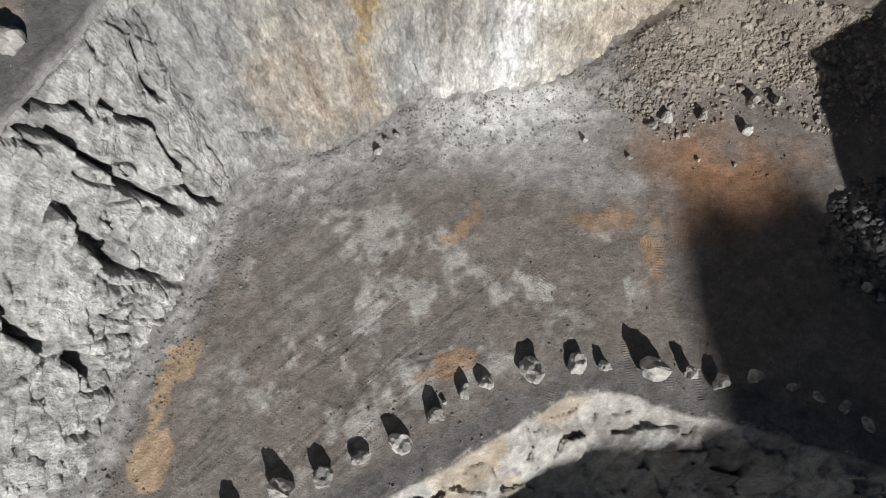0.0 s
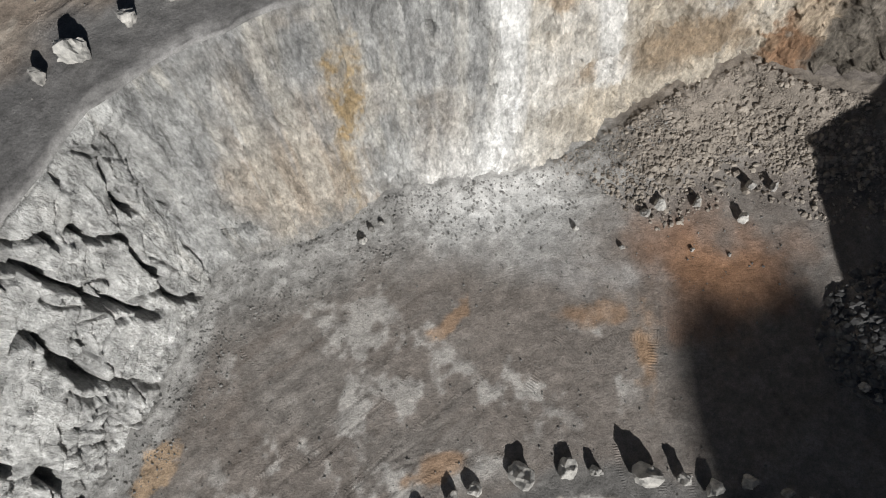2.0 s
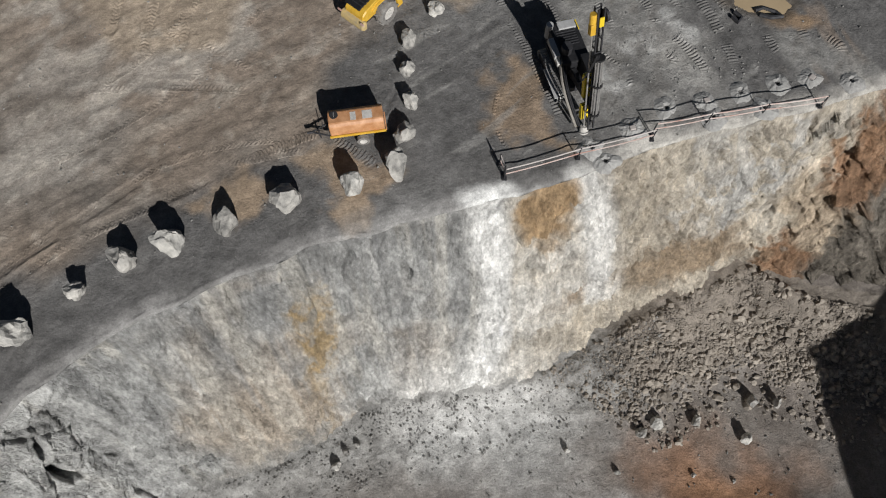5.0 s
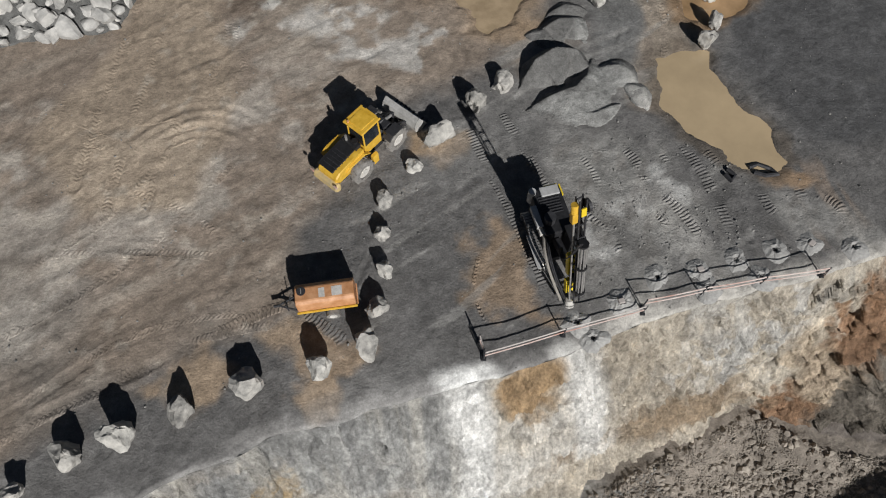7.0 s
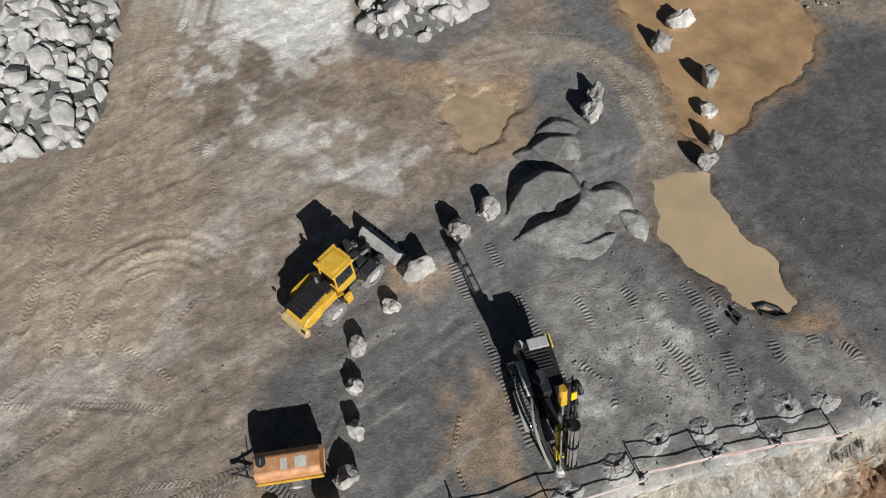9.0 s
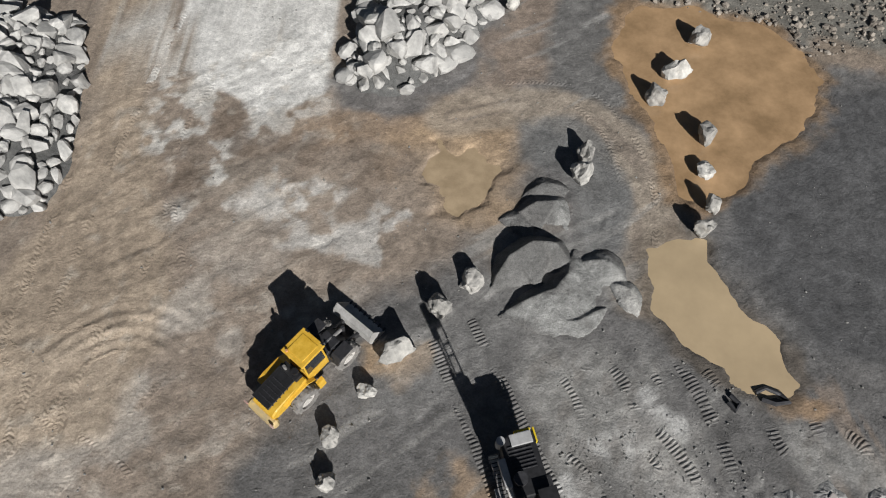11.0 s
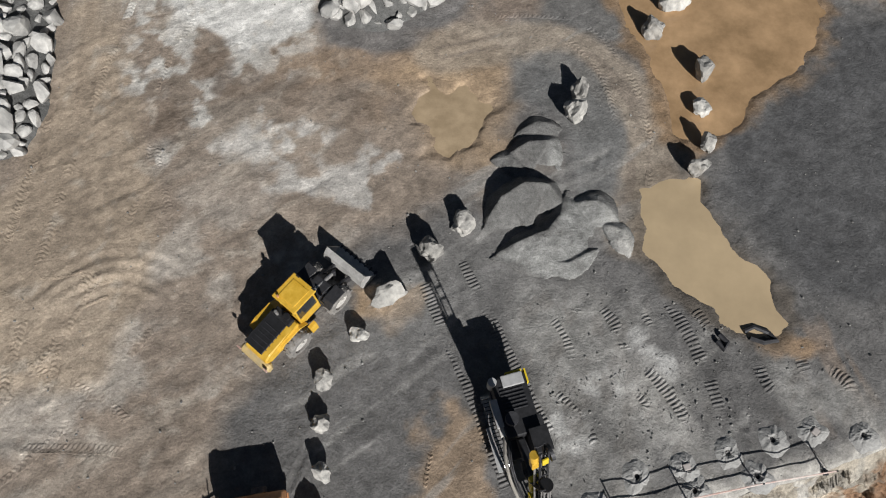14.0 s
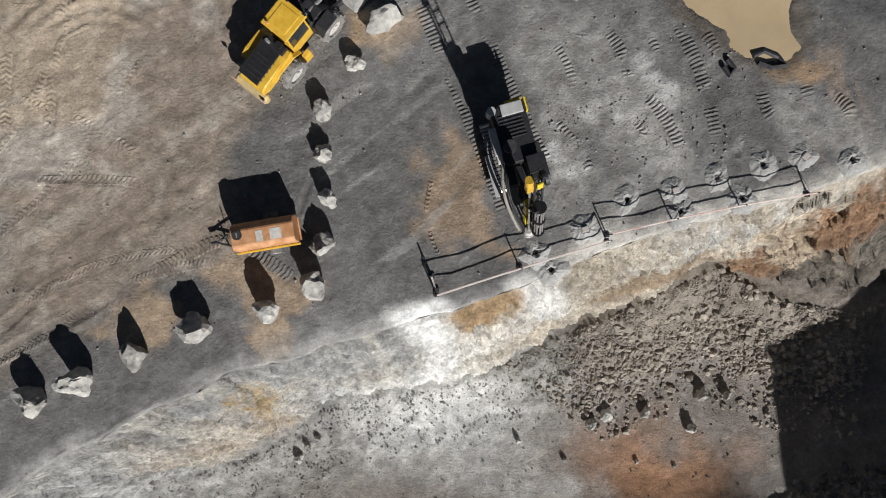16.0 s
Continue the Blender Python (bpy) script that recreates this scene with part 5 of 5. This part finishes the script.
# ---- drill rig ----
def drill_rig(m):
    ob = tagged(new("drill_rig"), "black and yellow crawler drill rig with a raised mast", "drill rig")
    for sy in (-1.12, 1.12):
        bm = bmesh.new()
        n, L, r = 44, 3.3, 0.42
        pts = []
        for k in range(n):
            q = k / n * (2 * L + math.tau * r)
            if q < L:
                pts.append((-L / 2 + q, 0.0, -math.pi / 2))
            elif q < L + math.pi * r:
                a = (q - L) / r - math.pi / 2
                pts.append((L / 2 + r * math.cos(a), r + r * math.sin(a), a))
            elif q < 2 * L + math.pi * r:
                pts.append((L / 2 - (q - L - math.pi * r), 2 * r, math.pi / 2))
            else:
                a = (q - 2 * L - math.pi * r) / r + math.pi / 2
                pts.append((-L / 2 + r * math.cos(a), r + r * math.sin(a), a))
        crawler = part("crawler", prism([(-L / 2, 0.08), (L / 2, 0.08), (L / 2 + 0.3, 0.42), (L / 2, 0.76), (-L / 2, 0.76), (-L / 2 - 0.3, 0.42)], sy - 0.2, sy + 0.2, 0.03), M_DARK, ob)
        shoe = None
        for px, pz, a in pts:
            if shoe is None:
                sb = box(0, 0, 0, 0.055, 0.5, 0.15, 0)
                shoe = part("track_shoe", sb, M_STEEL if sy < 0 else M_DARK, crawler)
                one = shoe
            else:
                one = new("track_shoe", shoe.data)
                one.parent = crawler
            one.matrix_local = Matrix.Translation((px, sy, pz + 0.03)) @ Matrix.Rotation(-a, 4, "Y")
        part("side_guard", box(0.9, sy * 1.28, 0.86, 2.4, 0.3, 0.06, 0.02), M_GREY if sy < 0 else M_DARK, ob, "dusty grey steel side guard")
        part("jack", rod((-1.9, sy * 0.6, 0.1), (-1.9, sy * 0.6, 1.2), 0.1, 10), M_STEEL, ob)
    part("chassis", box(-0.2, 0, 0.85, 3.8, 1.7, 0.5, 0.05), M_DARK, ob)
    power = part("power_pack", box(-0.9, 0.15, 1.75, 3.2, 1.9, 1.35, 0.1), M_BLACK, ob)
    for k in range(7):
        part("grille_slat", box(-1.9 + k * 0.2, 0.15, 2.45, 0.06, 1.3, 0.06, 0.01), M_DARK, power)
    part("rear_cover", box(-2.2, 0.35, 2.5, 0.65, 1.2, 0.18, 0.05), M_GREY, power, "dusty grey rear cooler cover")
    part("rear_panel", box(-2.62, 0.55, 1.9, 0.14, 0.9, 1.0, 0.04), M_YEL2, power, "yellow rear panel")
    part("corner_panel", box(-2.3, 1.2, 1.9, 0.8, 0.1, 0.6, 0.03), M_YEL2, power)
    part("filter", rod((-2.3, -0.75, 1.6), (-2.3, -0.75, 2.75), 0.24, 14), M_GREY, ob, "dented pale filter canister")
    part("tool_box", box(-0.7, -0.95, 2.3, 1.5, 0.4, 0.35, 0.04), M_GREY, ob)
    part("tool_box_lid", box(0.2, -0.85, 2.1, 0.6, 0.45, 0.3, 0.04), M_RIM, ob)
    cab = part("cab", box(1.15, 0.85, 1.85, 1.2, 0.95, 1.75, 0.08, 0.92), M_BLACK, ob)
    part("glazing", box(1.2, 0.85, 2.15, 1.24, 0.8, 0.9, 0.03, 0.95), M_GLASS, cab)
    part("cab_roof", box(1.15, 0.85, 2.78, 1.3, 1.0, 0.1, 0.04), M_BLACK, cab)
    boom = part("boom", prism([(0.6, 1.2), (0.8, 1.9), (3.7, 2.6), (4.0, 2.4), (3.8, 2.1)], -0.25, 0.15, 0.04), M_DARK, ob)
    part("boom_cylinder", rod((0.9, -0.05, 1.1), (3.2, -0.05, 2.0), 0.1, 10), M_STEEL, boom)
    part("dust_tank", rod((-0.2, -0.3, 2.1), (-0.2, -0.3, 3.0), 0.36, 16), M_DARK, ob)
    base, top = Vector((4.35, 0.10, 0.25)), Vector((2.05, -0.28, 9.0))
    axis = (top - base).normalized()
    q = axis.to_track_quat("Z", "X").to_matrix().to_4x4()
    up = Matrix.Translation(base) @ q
    L = (top - base).length
    mast = new("mast")
    mast.parent = ob
    mast.matrix_local = up
    for sx in (-0.2, 0.2):
        for sy in (-0.2, 0.2):
            part("mast_rail", box(sx, sy, L / 2, 0.09, 0.09, L, 0.01), M_DARK, mast)
    for k in range(16):
        z = 0.4 + k * (L - 0.8) / 15
        part("mast_brace", box(0, -0.2 if k % 2 else 0.2, z, 0.42, 0.05, 0.1, 0), M_DARK, mast)
        part("mast_brace", box(-0.2 if k % 2 else 0.2, 0, z + 0.2, 0.05, 0.42, 0.1, 0), M_DARK, mast)
    for k in range(7):
        a = k * math.tau / 7
        part("drill_rod", rod((0.62 + 0.2 * math.cos(a), -0.1 + 0.2 * math.sin(a), 1.6), (0.62 + 0.2 * math.cos(a), -0.1 + 0.2 * math.sin(a), 6.1), 0.05, 10), M_STEEL, mast, "worn steel drill rod" if k == 0 else "")
    for z in (1.7, 4.0, 6.0):
        part("rod_holder", rod((0.62, -0.1, z), (0.62, -0.1, z + 0.12), 0.33, 14), M_BLACK, mast)
    part("drill_string", rod((0, -0.36, -0.2), (0, -0.36, L - 1.6), 0.055, 10), M_STEEL, mast)
    part("rotation_head", box(0, -0.38, L - 1.3, 0.34, 0.36, 0.7, 0.05), M_YEL, mast, "yellow rotation head")
    part("head_cap", rod((0, -0.38, L - 0.9), (0, -0.38, L - 0.3), 0.2, 14), M_YEL, mast)
    part("hose_reel", rod((0.1, 0.25, L - 0.6), (0.1, 0.42, L - 0.6), 0.38, 20), M_DARK, mast)
    part("mast_cover", box(-0.42, -0.1, 3.3, 0.3, 0.6, 1.8, 0.03), M_YEL2, mast, "yellow mast cover")
    part("mast_cover", box(-0.42, -0.15, 1.2, 0.3, 0.6, 1.2, 0.03), M_YEL2, mast)
    part("top_guard", box(0.3, 0.0, L - 0.8, 0.1, 0.3, 0.6, 0.03), M_YEL2, mast)
    part("dust_hood", rod((0, -0.36, -0.25), (0, -0.36, 0.25), 0.34, 16, None, 0.22), M_RIM, mast, "pale rubber dust hood")
    for k, (dy, r) in enumerate(((-0.75, 0.09), (-0.55, 0.05), (-0.45, 0.045))):
        pts = [(0.2 + 0.4 * i, dy - 0.45 * math.sin(i / 10 * math.pi), 2.0 + 0.7 * math.sin(i / 10 * math.pi * 1.1) - 0.14 * i) for i in range(11)]
        part("hose", pipe(pts, r), M_HOSE if k == 0 else M_DARK, ob, "thick pale suction hose" if k == 0 else "")
    for k in range(4):
        pts = [(2.0 + 0.18 * i, -0.35 - 0.06 * k, 3.2 + 3.6 * (i / 9) - 1.8 * math.sin(i / 9 * math.pi)) for i in range(10)]
        part("hose", pipe(pts, 0.035, 6), M_DARK, ob)
    ob.matrix_world = m
    return ob


drill_rig(pose(-9.25, 57.95, ZB - 0.02, 0, 0, -75.5))


# ---- bowser trailer ----
def trailer(m):
    ob = tagged(new("fuel_trailer"), "faded orange single-axle tank trailer parked on the bench", "trailer")
    body = part("tank_body", prism([(-0.78, 0.65), (0.72, 0.65), (0.78, 0.95), (0.72, 1.75), (0.5, 1.95), (-0.35, 1.95), (-0.68, 1.7), (-0.82, 1.0)], -1.75, 1.75, 0.05), M_ORANGE, ob)
    part("filler_hatch", rod((-0.1, -1.35, 1.94), (-0.1, -1.35, 2.02), 0.27, 18), M_DARK, body, "dark round filler hatch")
    part("hatch_handle", box(-0.1, -1.35, 2.05, 0.3, 0.06, 0.05, 0.01), M_STEEL, body)
    for yy, w in ((-0.15, 0.36), (0.75, 0.62)):
        part("worn_patch", box(0.12, yy, 1.955, 0.6, w, 0.012, 0), M_RIM, body, "bare patch of pale worn paint")
    part("side_rail", box(0.86, 0, 0.95, 0.12, 3.62, 0.14, 0.03), M_YEL, ob, "bright orange-yellow side rail")
    part("chassis", box(0, 0, 0.55, 1.1, 3.5, 0.16, 0.02), M_DARK, ob)
    for sx in (-1.02, 1.02):
        bm = rod((sx - 0.14, 0.25, 0.42), (sx + 0.14, 0.25, 0.42), 0.42, 22)
        wh = part("wheel", bm, M_TYRE, ob)
        part("rim", rod((sx - 0.16, 0.25, 0.42), (sx + 0.16, 0.25, 0.42), 0.24, 16), M_RIM, wh, "dusty white rim")
        part("mudguard", prism([(-0.3, 0.86), (-0.2, 0.96), (0.7, 0.96), (0.8, 0.86), (0.7, 0.92), (-0.2, 0.92)], sx - 0.2, sx + 0.2, 0), M_GREY, ob).matrix_local = Matrix()
    for d in (-0.55, 0.55):
        part("drawbar", rod((d, -1.7, 0.58), (0, -3.0, 0.52), 0.06, 8), M_DARK, ob)
    part("coupling", rod((0, -2.95, 0.52), (0, -3.3, 0.5), 0.09, 10), M_DARK, ob)
    part("jockey_wheel", rod((0.2, -2.5, 0.0), (0.2, -2.5, 0.9), 0.05, 8), M_DARK, ob)
    part("hand_brake", rod((-0.1, -2.3, 0.55), (-0.3, -2.2, 1.1), 0.03, 6), M_DARK, ob)
    part("rear_bar", box(0, 1.82, 0.7, 1.3, 0.08, 0.18, 0.02), M_ORANGE, ob)
    part("ladder", box(0.2, -1.82, 1.1, 0.4, 0.06, 0.8, 0.01), M_DARK, ob)
    ob.matrix_world = m
    return ob


trailer(pose(-23.15, 53.75, ZB, 0, 0, -81.5))


# ---- barrier, blast holes ----
def barrier(posts, height, label, first):
    """Posts on feet with two sagging tapes between them."""
    ob = tagged(new("barrier_fence"), label, "barrier")
    ob.location = (*posts[0], ZB)
    O = Vector((posts[0][0], posts[0][1], 0))
    feet = []
    for x, y in posts:
        z = ground_z(x, y) - ZB
        p = Vector((x, y, z)) - O
        feet.append(p)
        post = part("post", rod(p - Vector((0, 0, 0.1)), p + Vector((0, 0, height)), 0.045, 8), M_DARK, ob)
        part("foot", box(p.x, p.y, p.z + 0.05, 0.3, 0.3, 0.1, 0.03), M_DARK, post)
    for a, b in zip(feet, feet[1:]):
        for lvl, mat, wd in ((height - 0.06, first, 0.04), (height * 0.5, M_RED, 0.035)):
            d = (b - a)
            side = Vector((-d.y, d.x, 0)).normalized() * 0.014
            bm = bmesh.new()
            rows = []
            for k in range(9):
                q = a + d * (k / 8) + Vector((0, 0, lvl - 0.10 * math.sin(k / 8 * math.pi)))
                w = Vector((0, 0, wd / 2)) + side * 1.5
                rows.append([bm.verts.new(q + w + side), bm.verts.new(q - w + side), bm.verts.new(q - w - side), bm.verts.new(q + w - side)])
            for A, B in zip(rows, rows[1:]):
                for i in range(4):
                    bm.faces.new((A[i], A[(i + 1) % 4], B[(i + 1) % 4], B[i]))
            bm.faces.new(rows[0]), bm.faces.new(rows[-1])
            part("tape", bm, mat, ob, "weathered white and red barrier tape")
    return ob


barrier([(-13.7, 50.1), (-8.9, 51.55), (-3.9, 53.0)], 1.3, "white barrier tape on dark posts along the bench edge", M_WHITE)
barrier([(-3.9, 53.35), (-0.2, 54.15), (3.6, 54.85), (7.6, 55.45), (11.6, 56.3), (16, 57.4)], 1.3, "red and white barrier tape on dark posts along the bench edge", M_RED)
barrier([(-13.7, 50.35), (-13.95, 51.2)], 1.25, "short barrier tape closing the end of the fence", M_WHITE)


def blast_hole(x, y, seed, plug):
    ob = tagged(new("blast_hole"), "drilled blast hole ringed by pale cuttings" + (" and plugged" if plug else ""), "blast hole", "row of blast holes")
    ob.location = (x, y, ground_z(x, y))
    rng = random.Random(seed)
    bm = bmesh.new()
    n, rings = 26, []
    lob = [0.85 + 0.35 * noise.noise(Vector((1.2 * math.cos(k * math.tau / 26), 1.2 * math.sin(k * math.tau / 26), seed * 1.7))) + rng.uniform(-0.05, 0.05) for k in range(26)]
    for r, h in ((0.16, -0.3), (0.19, 0.12), (0.34, 0.2), (0.55, 0.15), (0.82, 0.06), (1.1, -0.08)):
        rings.append([bm.verts.new((r * lob[k] * math.cos(k * math.tau / n), r * lob[k] * math.sin(k * math.tau / n), h + rng.uniform(-0.02, 0.03))) for k in range(n)])
    for A, B in zip(rings, rings[1:]):
        for k in range(n):
            bm.faces.new((A[k], A[(k + 1) % n], B[(k + 1) % n], B[k]))
    part("collar", bm, M_CLAY, ob)
    # solid black core fills the hole, its colour giving the shade inside
    bm = rod((0, 0, -0.3), (0, 0, 0.02), 0.15, 14)
    part("bore", bm, M_BLACK, ob, "solid black core painted for the bore's inner shade")
    if plug:
        part("plug", box(0.02, 0, 0.2, 0.42, 0.38, 0.16, 0.05, 0.9, None, Matrix.Rotation(rng.uniform(0, 1), 4, "Z")), M_WHITE, ob, "pale block set on the hole")


for i, (hx, hy) in enumerate([(-8.0, 52.4), (-5.2, 53.7), (-2.7, 55.3), (0.0, 55.8), (2.4, 56.5), (5.0, 57.2), (7.4, 57.6), (10.1, 57.4), (-7.1, 51.4), (0.3, 54.6), (3.8, 55.3)]):
    blast_hole(hx, hy, 500 + i, i in (1, 3, 6))

# dark pump hose lying at the end of the puddle
for i, pts in enumerate(([(4.6, 63.4), (5.3, 63.7), (6.1, 63.3), (6.4, 62.8), (5.6, 62.7), (4.9, 63.0)], [(3.1, 63.2), (3.5, 62.7), (3.2, 62.3), (2.9, 62.8)])):
    tagged(part("hose", pipe([(a, c, bench_h(np.array([a]), np.array([c]))[0] + 0.1) for a, c in pts], 0.16), M_DARK), "dark muddy pump hose at the puddle's edge", "hose")


# ---- tread marks: low ridges pressed up by tyres and crawlers ----
def tread(name, lines, mat, key, label, rise=0.05, worn=-0.2):
    """Ribbed bands laid on the ground along given runs, fading out at their sides and where they are worn."""
    V, F, T = [], [], []
    for pts, width, pitch, lean in lines:
        pitch = pitch * 0.72
        pts = [Vector((*p, 0)) for p in pts]
        curve = []
        for k in range(len(pts) - 1):
            a, b, c, d = pts[max(k - 1, 0)], pts[k], pts[k + 1], pts[min(k + 2, len(pts) - 1)]
            n = max(4, int((c - b).length / pitch * 4))
            for i in range(n):
                t = i / n
                curve.append(0.5 * (2 * b + (c - a) * t + (2 * a - 5 * b + 4 * c - d) * t * t + (3 * b - a - 3 * c + d) * t ** 3))
        rows, run = [], 0.0
        for k, p in enumerate(curve[:-1]):
            u = (curve[k + 1] - p).normalized()
            s = Vector((-u.y, u.x, 0))
            run += (curve[k + 1] - p).length
            ends = min(1.0, k / 10, (len(curve) - 2 - k) / 10)
            row = []
            for e in (-1.0, -0.72, -0.36, 0.0, 0.36, 0.72, 1.0):
                c = p + s * (width * 0.5 * e * (1 + 0.25 * noise.noise(p * 1.3)))
                z, colour = lay_of(key, c.x, c.y)
                wear = min(1.0, max(0.0, (noise.noise(c * 0.45) - worn) * 4)) * ends
                phase = run / pitch + lean * abs(e) * 1.2 + 0.25 * noise.noise(c * 1.1)
                rib = abs(math.sin(phase * math.pi)) - 0.45
                lift = -0.05 if abs(e) == 1 else (0.012 + rise * rib * (1 - 0.3 * e * e)) * wear - 0.05 * (1 - wear)
                row.append(len(V))
                V.append((c.x, c.y, z + lift))
                T.append(np.append(colour * (1.0 + 0.12 * rib), 1))
            rows.append(row)
        for A, B in zip(rows, rows[1:]):
            F += [(A[i], A[i + 1], B[i + 1], B[i]) for i in range(6)]
    me = bpy.data.meshes.new(name)
    me.from_pydata(V, [], F)
    a = me.color_attributes.new("tone", "FLOAT_COLOR", "POINT")
    a.data.foreach_set("color", np.clip(np.array(T), 0.01, 1).ravel())
    me.materials.append(mat)
    return tagged(new(name, me), label, "tyre tracks", kind="stuff")


tread("crawler_tracks", [([(-14.4, 66.8), (-12.0, 60.8), (-9.7, 54.6)], 0.8, 0.34, 0.0), ([(-12.0, 68.2), (-9.6, 62.8), (-7.2, 57.4)], 0.8, 0.34, 0.0),
                         ([(0.3, 65.5), (1.4, 63.0), (2.0, 61.0), (2.5, 58.6)], 0.9, 0.34, 0.0), ([(-1.6, 61.4), (-0.7, 60.3), (0.1, 59.0), (0.5, 57.9)], 0.8, 0.34, 0.2), ([(-6.9, 60.0), (-5.4, 58.4), (-4.7, 56.7)], 0.7, 0.34, -0.2), ([(-6.7, 64.4), (-5.9, 63.0), (-5.6, 61.4)], 0.6, 0.34, 0.0), ([(5.0, 61.6), (5.3, 60.3), (5.9, 59.5)], 0.9, 0.34, 0.2), ([(1.7, 65.1), (2.8, 63.3)], 0.8, 0.34, -0.2), ([(-4.0, 60.1), (-2.9, 60.8), (-2.1, 60.6)], 0.7, 0.34, 0.0), ([(-2.4, 60.0), (-1.7, 59.2), (-2.1, 58.4)], 0.6, 0.34, 0.2), ([(9.0, 61.3), (10.0, 60.3), (10.1, 59.4)], 0.9, 0.34, -0.2), ([(-3.7, 65.1), (-2.8, 63.7), (-2.4, 62.0)], 0.8, 0.34, 0.0), ([(-5.0, 65.5), (-5.3, 64.2)], 0.7, 0.34, 0.2), ([(-1.3, 64.8), (-0.7, 63.3)], 0.6, 0.34, -0.2), ([(7.5, 62.0), (7.8, 60.6)], 0.9, 0.34, 0.0),
                         ([(-13.8, 57), (-14.2, 54.5), (-13.4, 52)], 0.3, 0.36, 0.4), ([(-30, 51.6), (-26, 53.4), (-23.4, 52.2), (-21.8, 51.0)], 0.9, 0.36, 0.3)], M_BENCH, "bench", "ribbed crawler marks pressed into grey earth", 0.10, -0.45)
tread("tyre_tracks", [([(-53, 34), (-42, 44.6), (-33, 49.6)], 0.6, 0.4, 0.6), ([(-36, 48.6), (-30.5, 51.4), (-24.5, 52.2), (-20.3, 50.4)], 0.7, 0.36, -0.4), ([(-48, 41), (-36, 51), (-27, 53.2)], 0.5, 0.4, 0.6),
                      ([(-27, 55.6), (-32, 57), (-42, 57)], 0.7, 0.4, 0.5), ([(-29, 56.6), (-33, 60), (-40, 62.5)], 0.7, 0.4, 0.5), ([(-38.5, 60), (-37.5, 78), (-35, 96)], 0.8, 0.45, 0.6), ([(-41, 62), (-40, 80)], 0.8, 0.45, -0.6), ([(-36, 60), (-34.5, 72)], 0.8, 0.45, 0.5),
                      ([(-9.5, 87.5), (-3.4, 87), (-0.2, 83), (0.8, 77), (0.0, 72)], 0.6, 0.45, 0.5), ([(-9, 85.6), (-4.6, 85.4), (-2, 82), (-1.2, 77)], 0.6, 0.45, -0.5),
                      ([(-42, 66.0), (-37.5, 64.6), (-33, 66.2)], 0.25, 0.4, 0.6), ([(-42, 67.2), (-37.5, 65.8), (-32.6, 67.4)], 0.25, 0.4, 0.6), ([(-42, 68.6), (-37.2, 67.2), (-32.6, 69)], 0.25, 0.4, 0.6), ([(-45, 50), (-36, 56.5), (-29, 66)], 0.6, 0.42, 0.5), ([(-46, 54), (-38, 60), (-33, 72), (-33, 82)], 0.6, 0.42, -0.5), ([(-30, 70), (-33, 80), (-31, 88)], 0.6, 0.42, 0.5)], M_BENCH, "bench", "criss-crossing ribbed tyre marks in brown earth")
tread("floor_tracks", [([(-52, -4), (-40, 9), (-26, 20)], 0.6, 0.4, 0.5), ([(-50, -4), (-38, 9), (-24, 19.5)], 0.6, 0.4, 0.5), ([(-36, 4), (-24, 15), (-15, 22)], 0.6, 0.4, 0.5), ([(-38, 24), (-33, 17), (-38, 8)], 0.5, 0.4, 0.5), ([(-34, 2), (-22, 12), (-14, 15)], 0.6, 0.4, 0.5), ([(-44, 2), (-31, 13), (-22, 22)], 0.4, 0.4, 0.5),
                       ([(-9, 22), (-2, 25), (4, 24)], 1.6, 0.36, 0.2), ([(-11, 19.5), (-8, 22.5), (-4, 23)], 1.3, 0.36, 0.3), ([(-12, 20), (-8, 26)], 1.2, 0.36, 0), ([(-0.4, 27), (-0.8, 21)], 1.0, 0.34, 0), ([(-4.5, 16), (-4, 11.5)], 0.7, 0.3, 0), ([(1.6, 14), (2.0, 10)], 0.9, 0.3, 0), ([(-0.8, 13.5), (-0.6, 9.5)], 0.9, 0.3, 0), ([(-10.6, 13), (-11.4, 10)], 0.8, 0.3, 0), ([(-6, 13), (-5.5, 10.8)], 0.7, 0.3, 0)], M_FLOOR, "floor", "ribbed wheel marks across the pit floor")
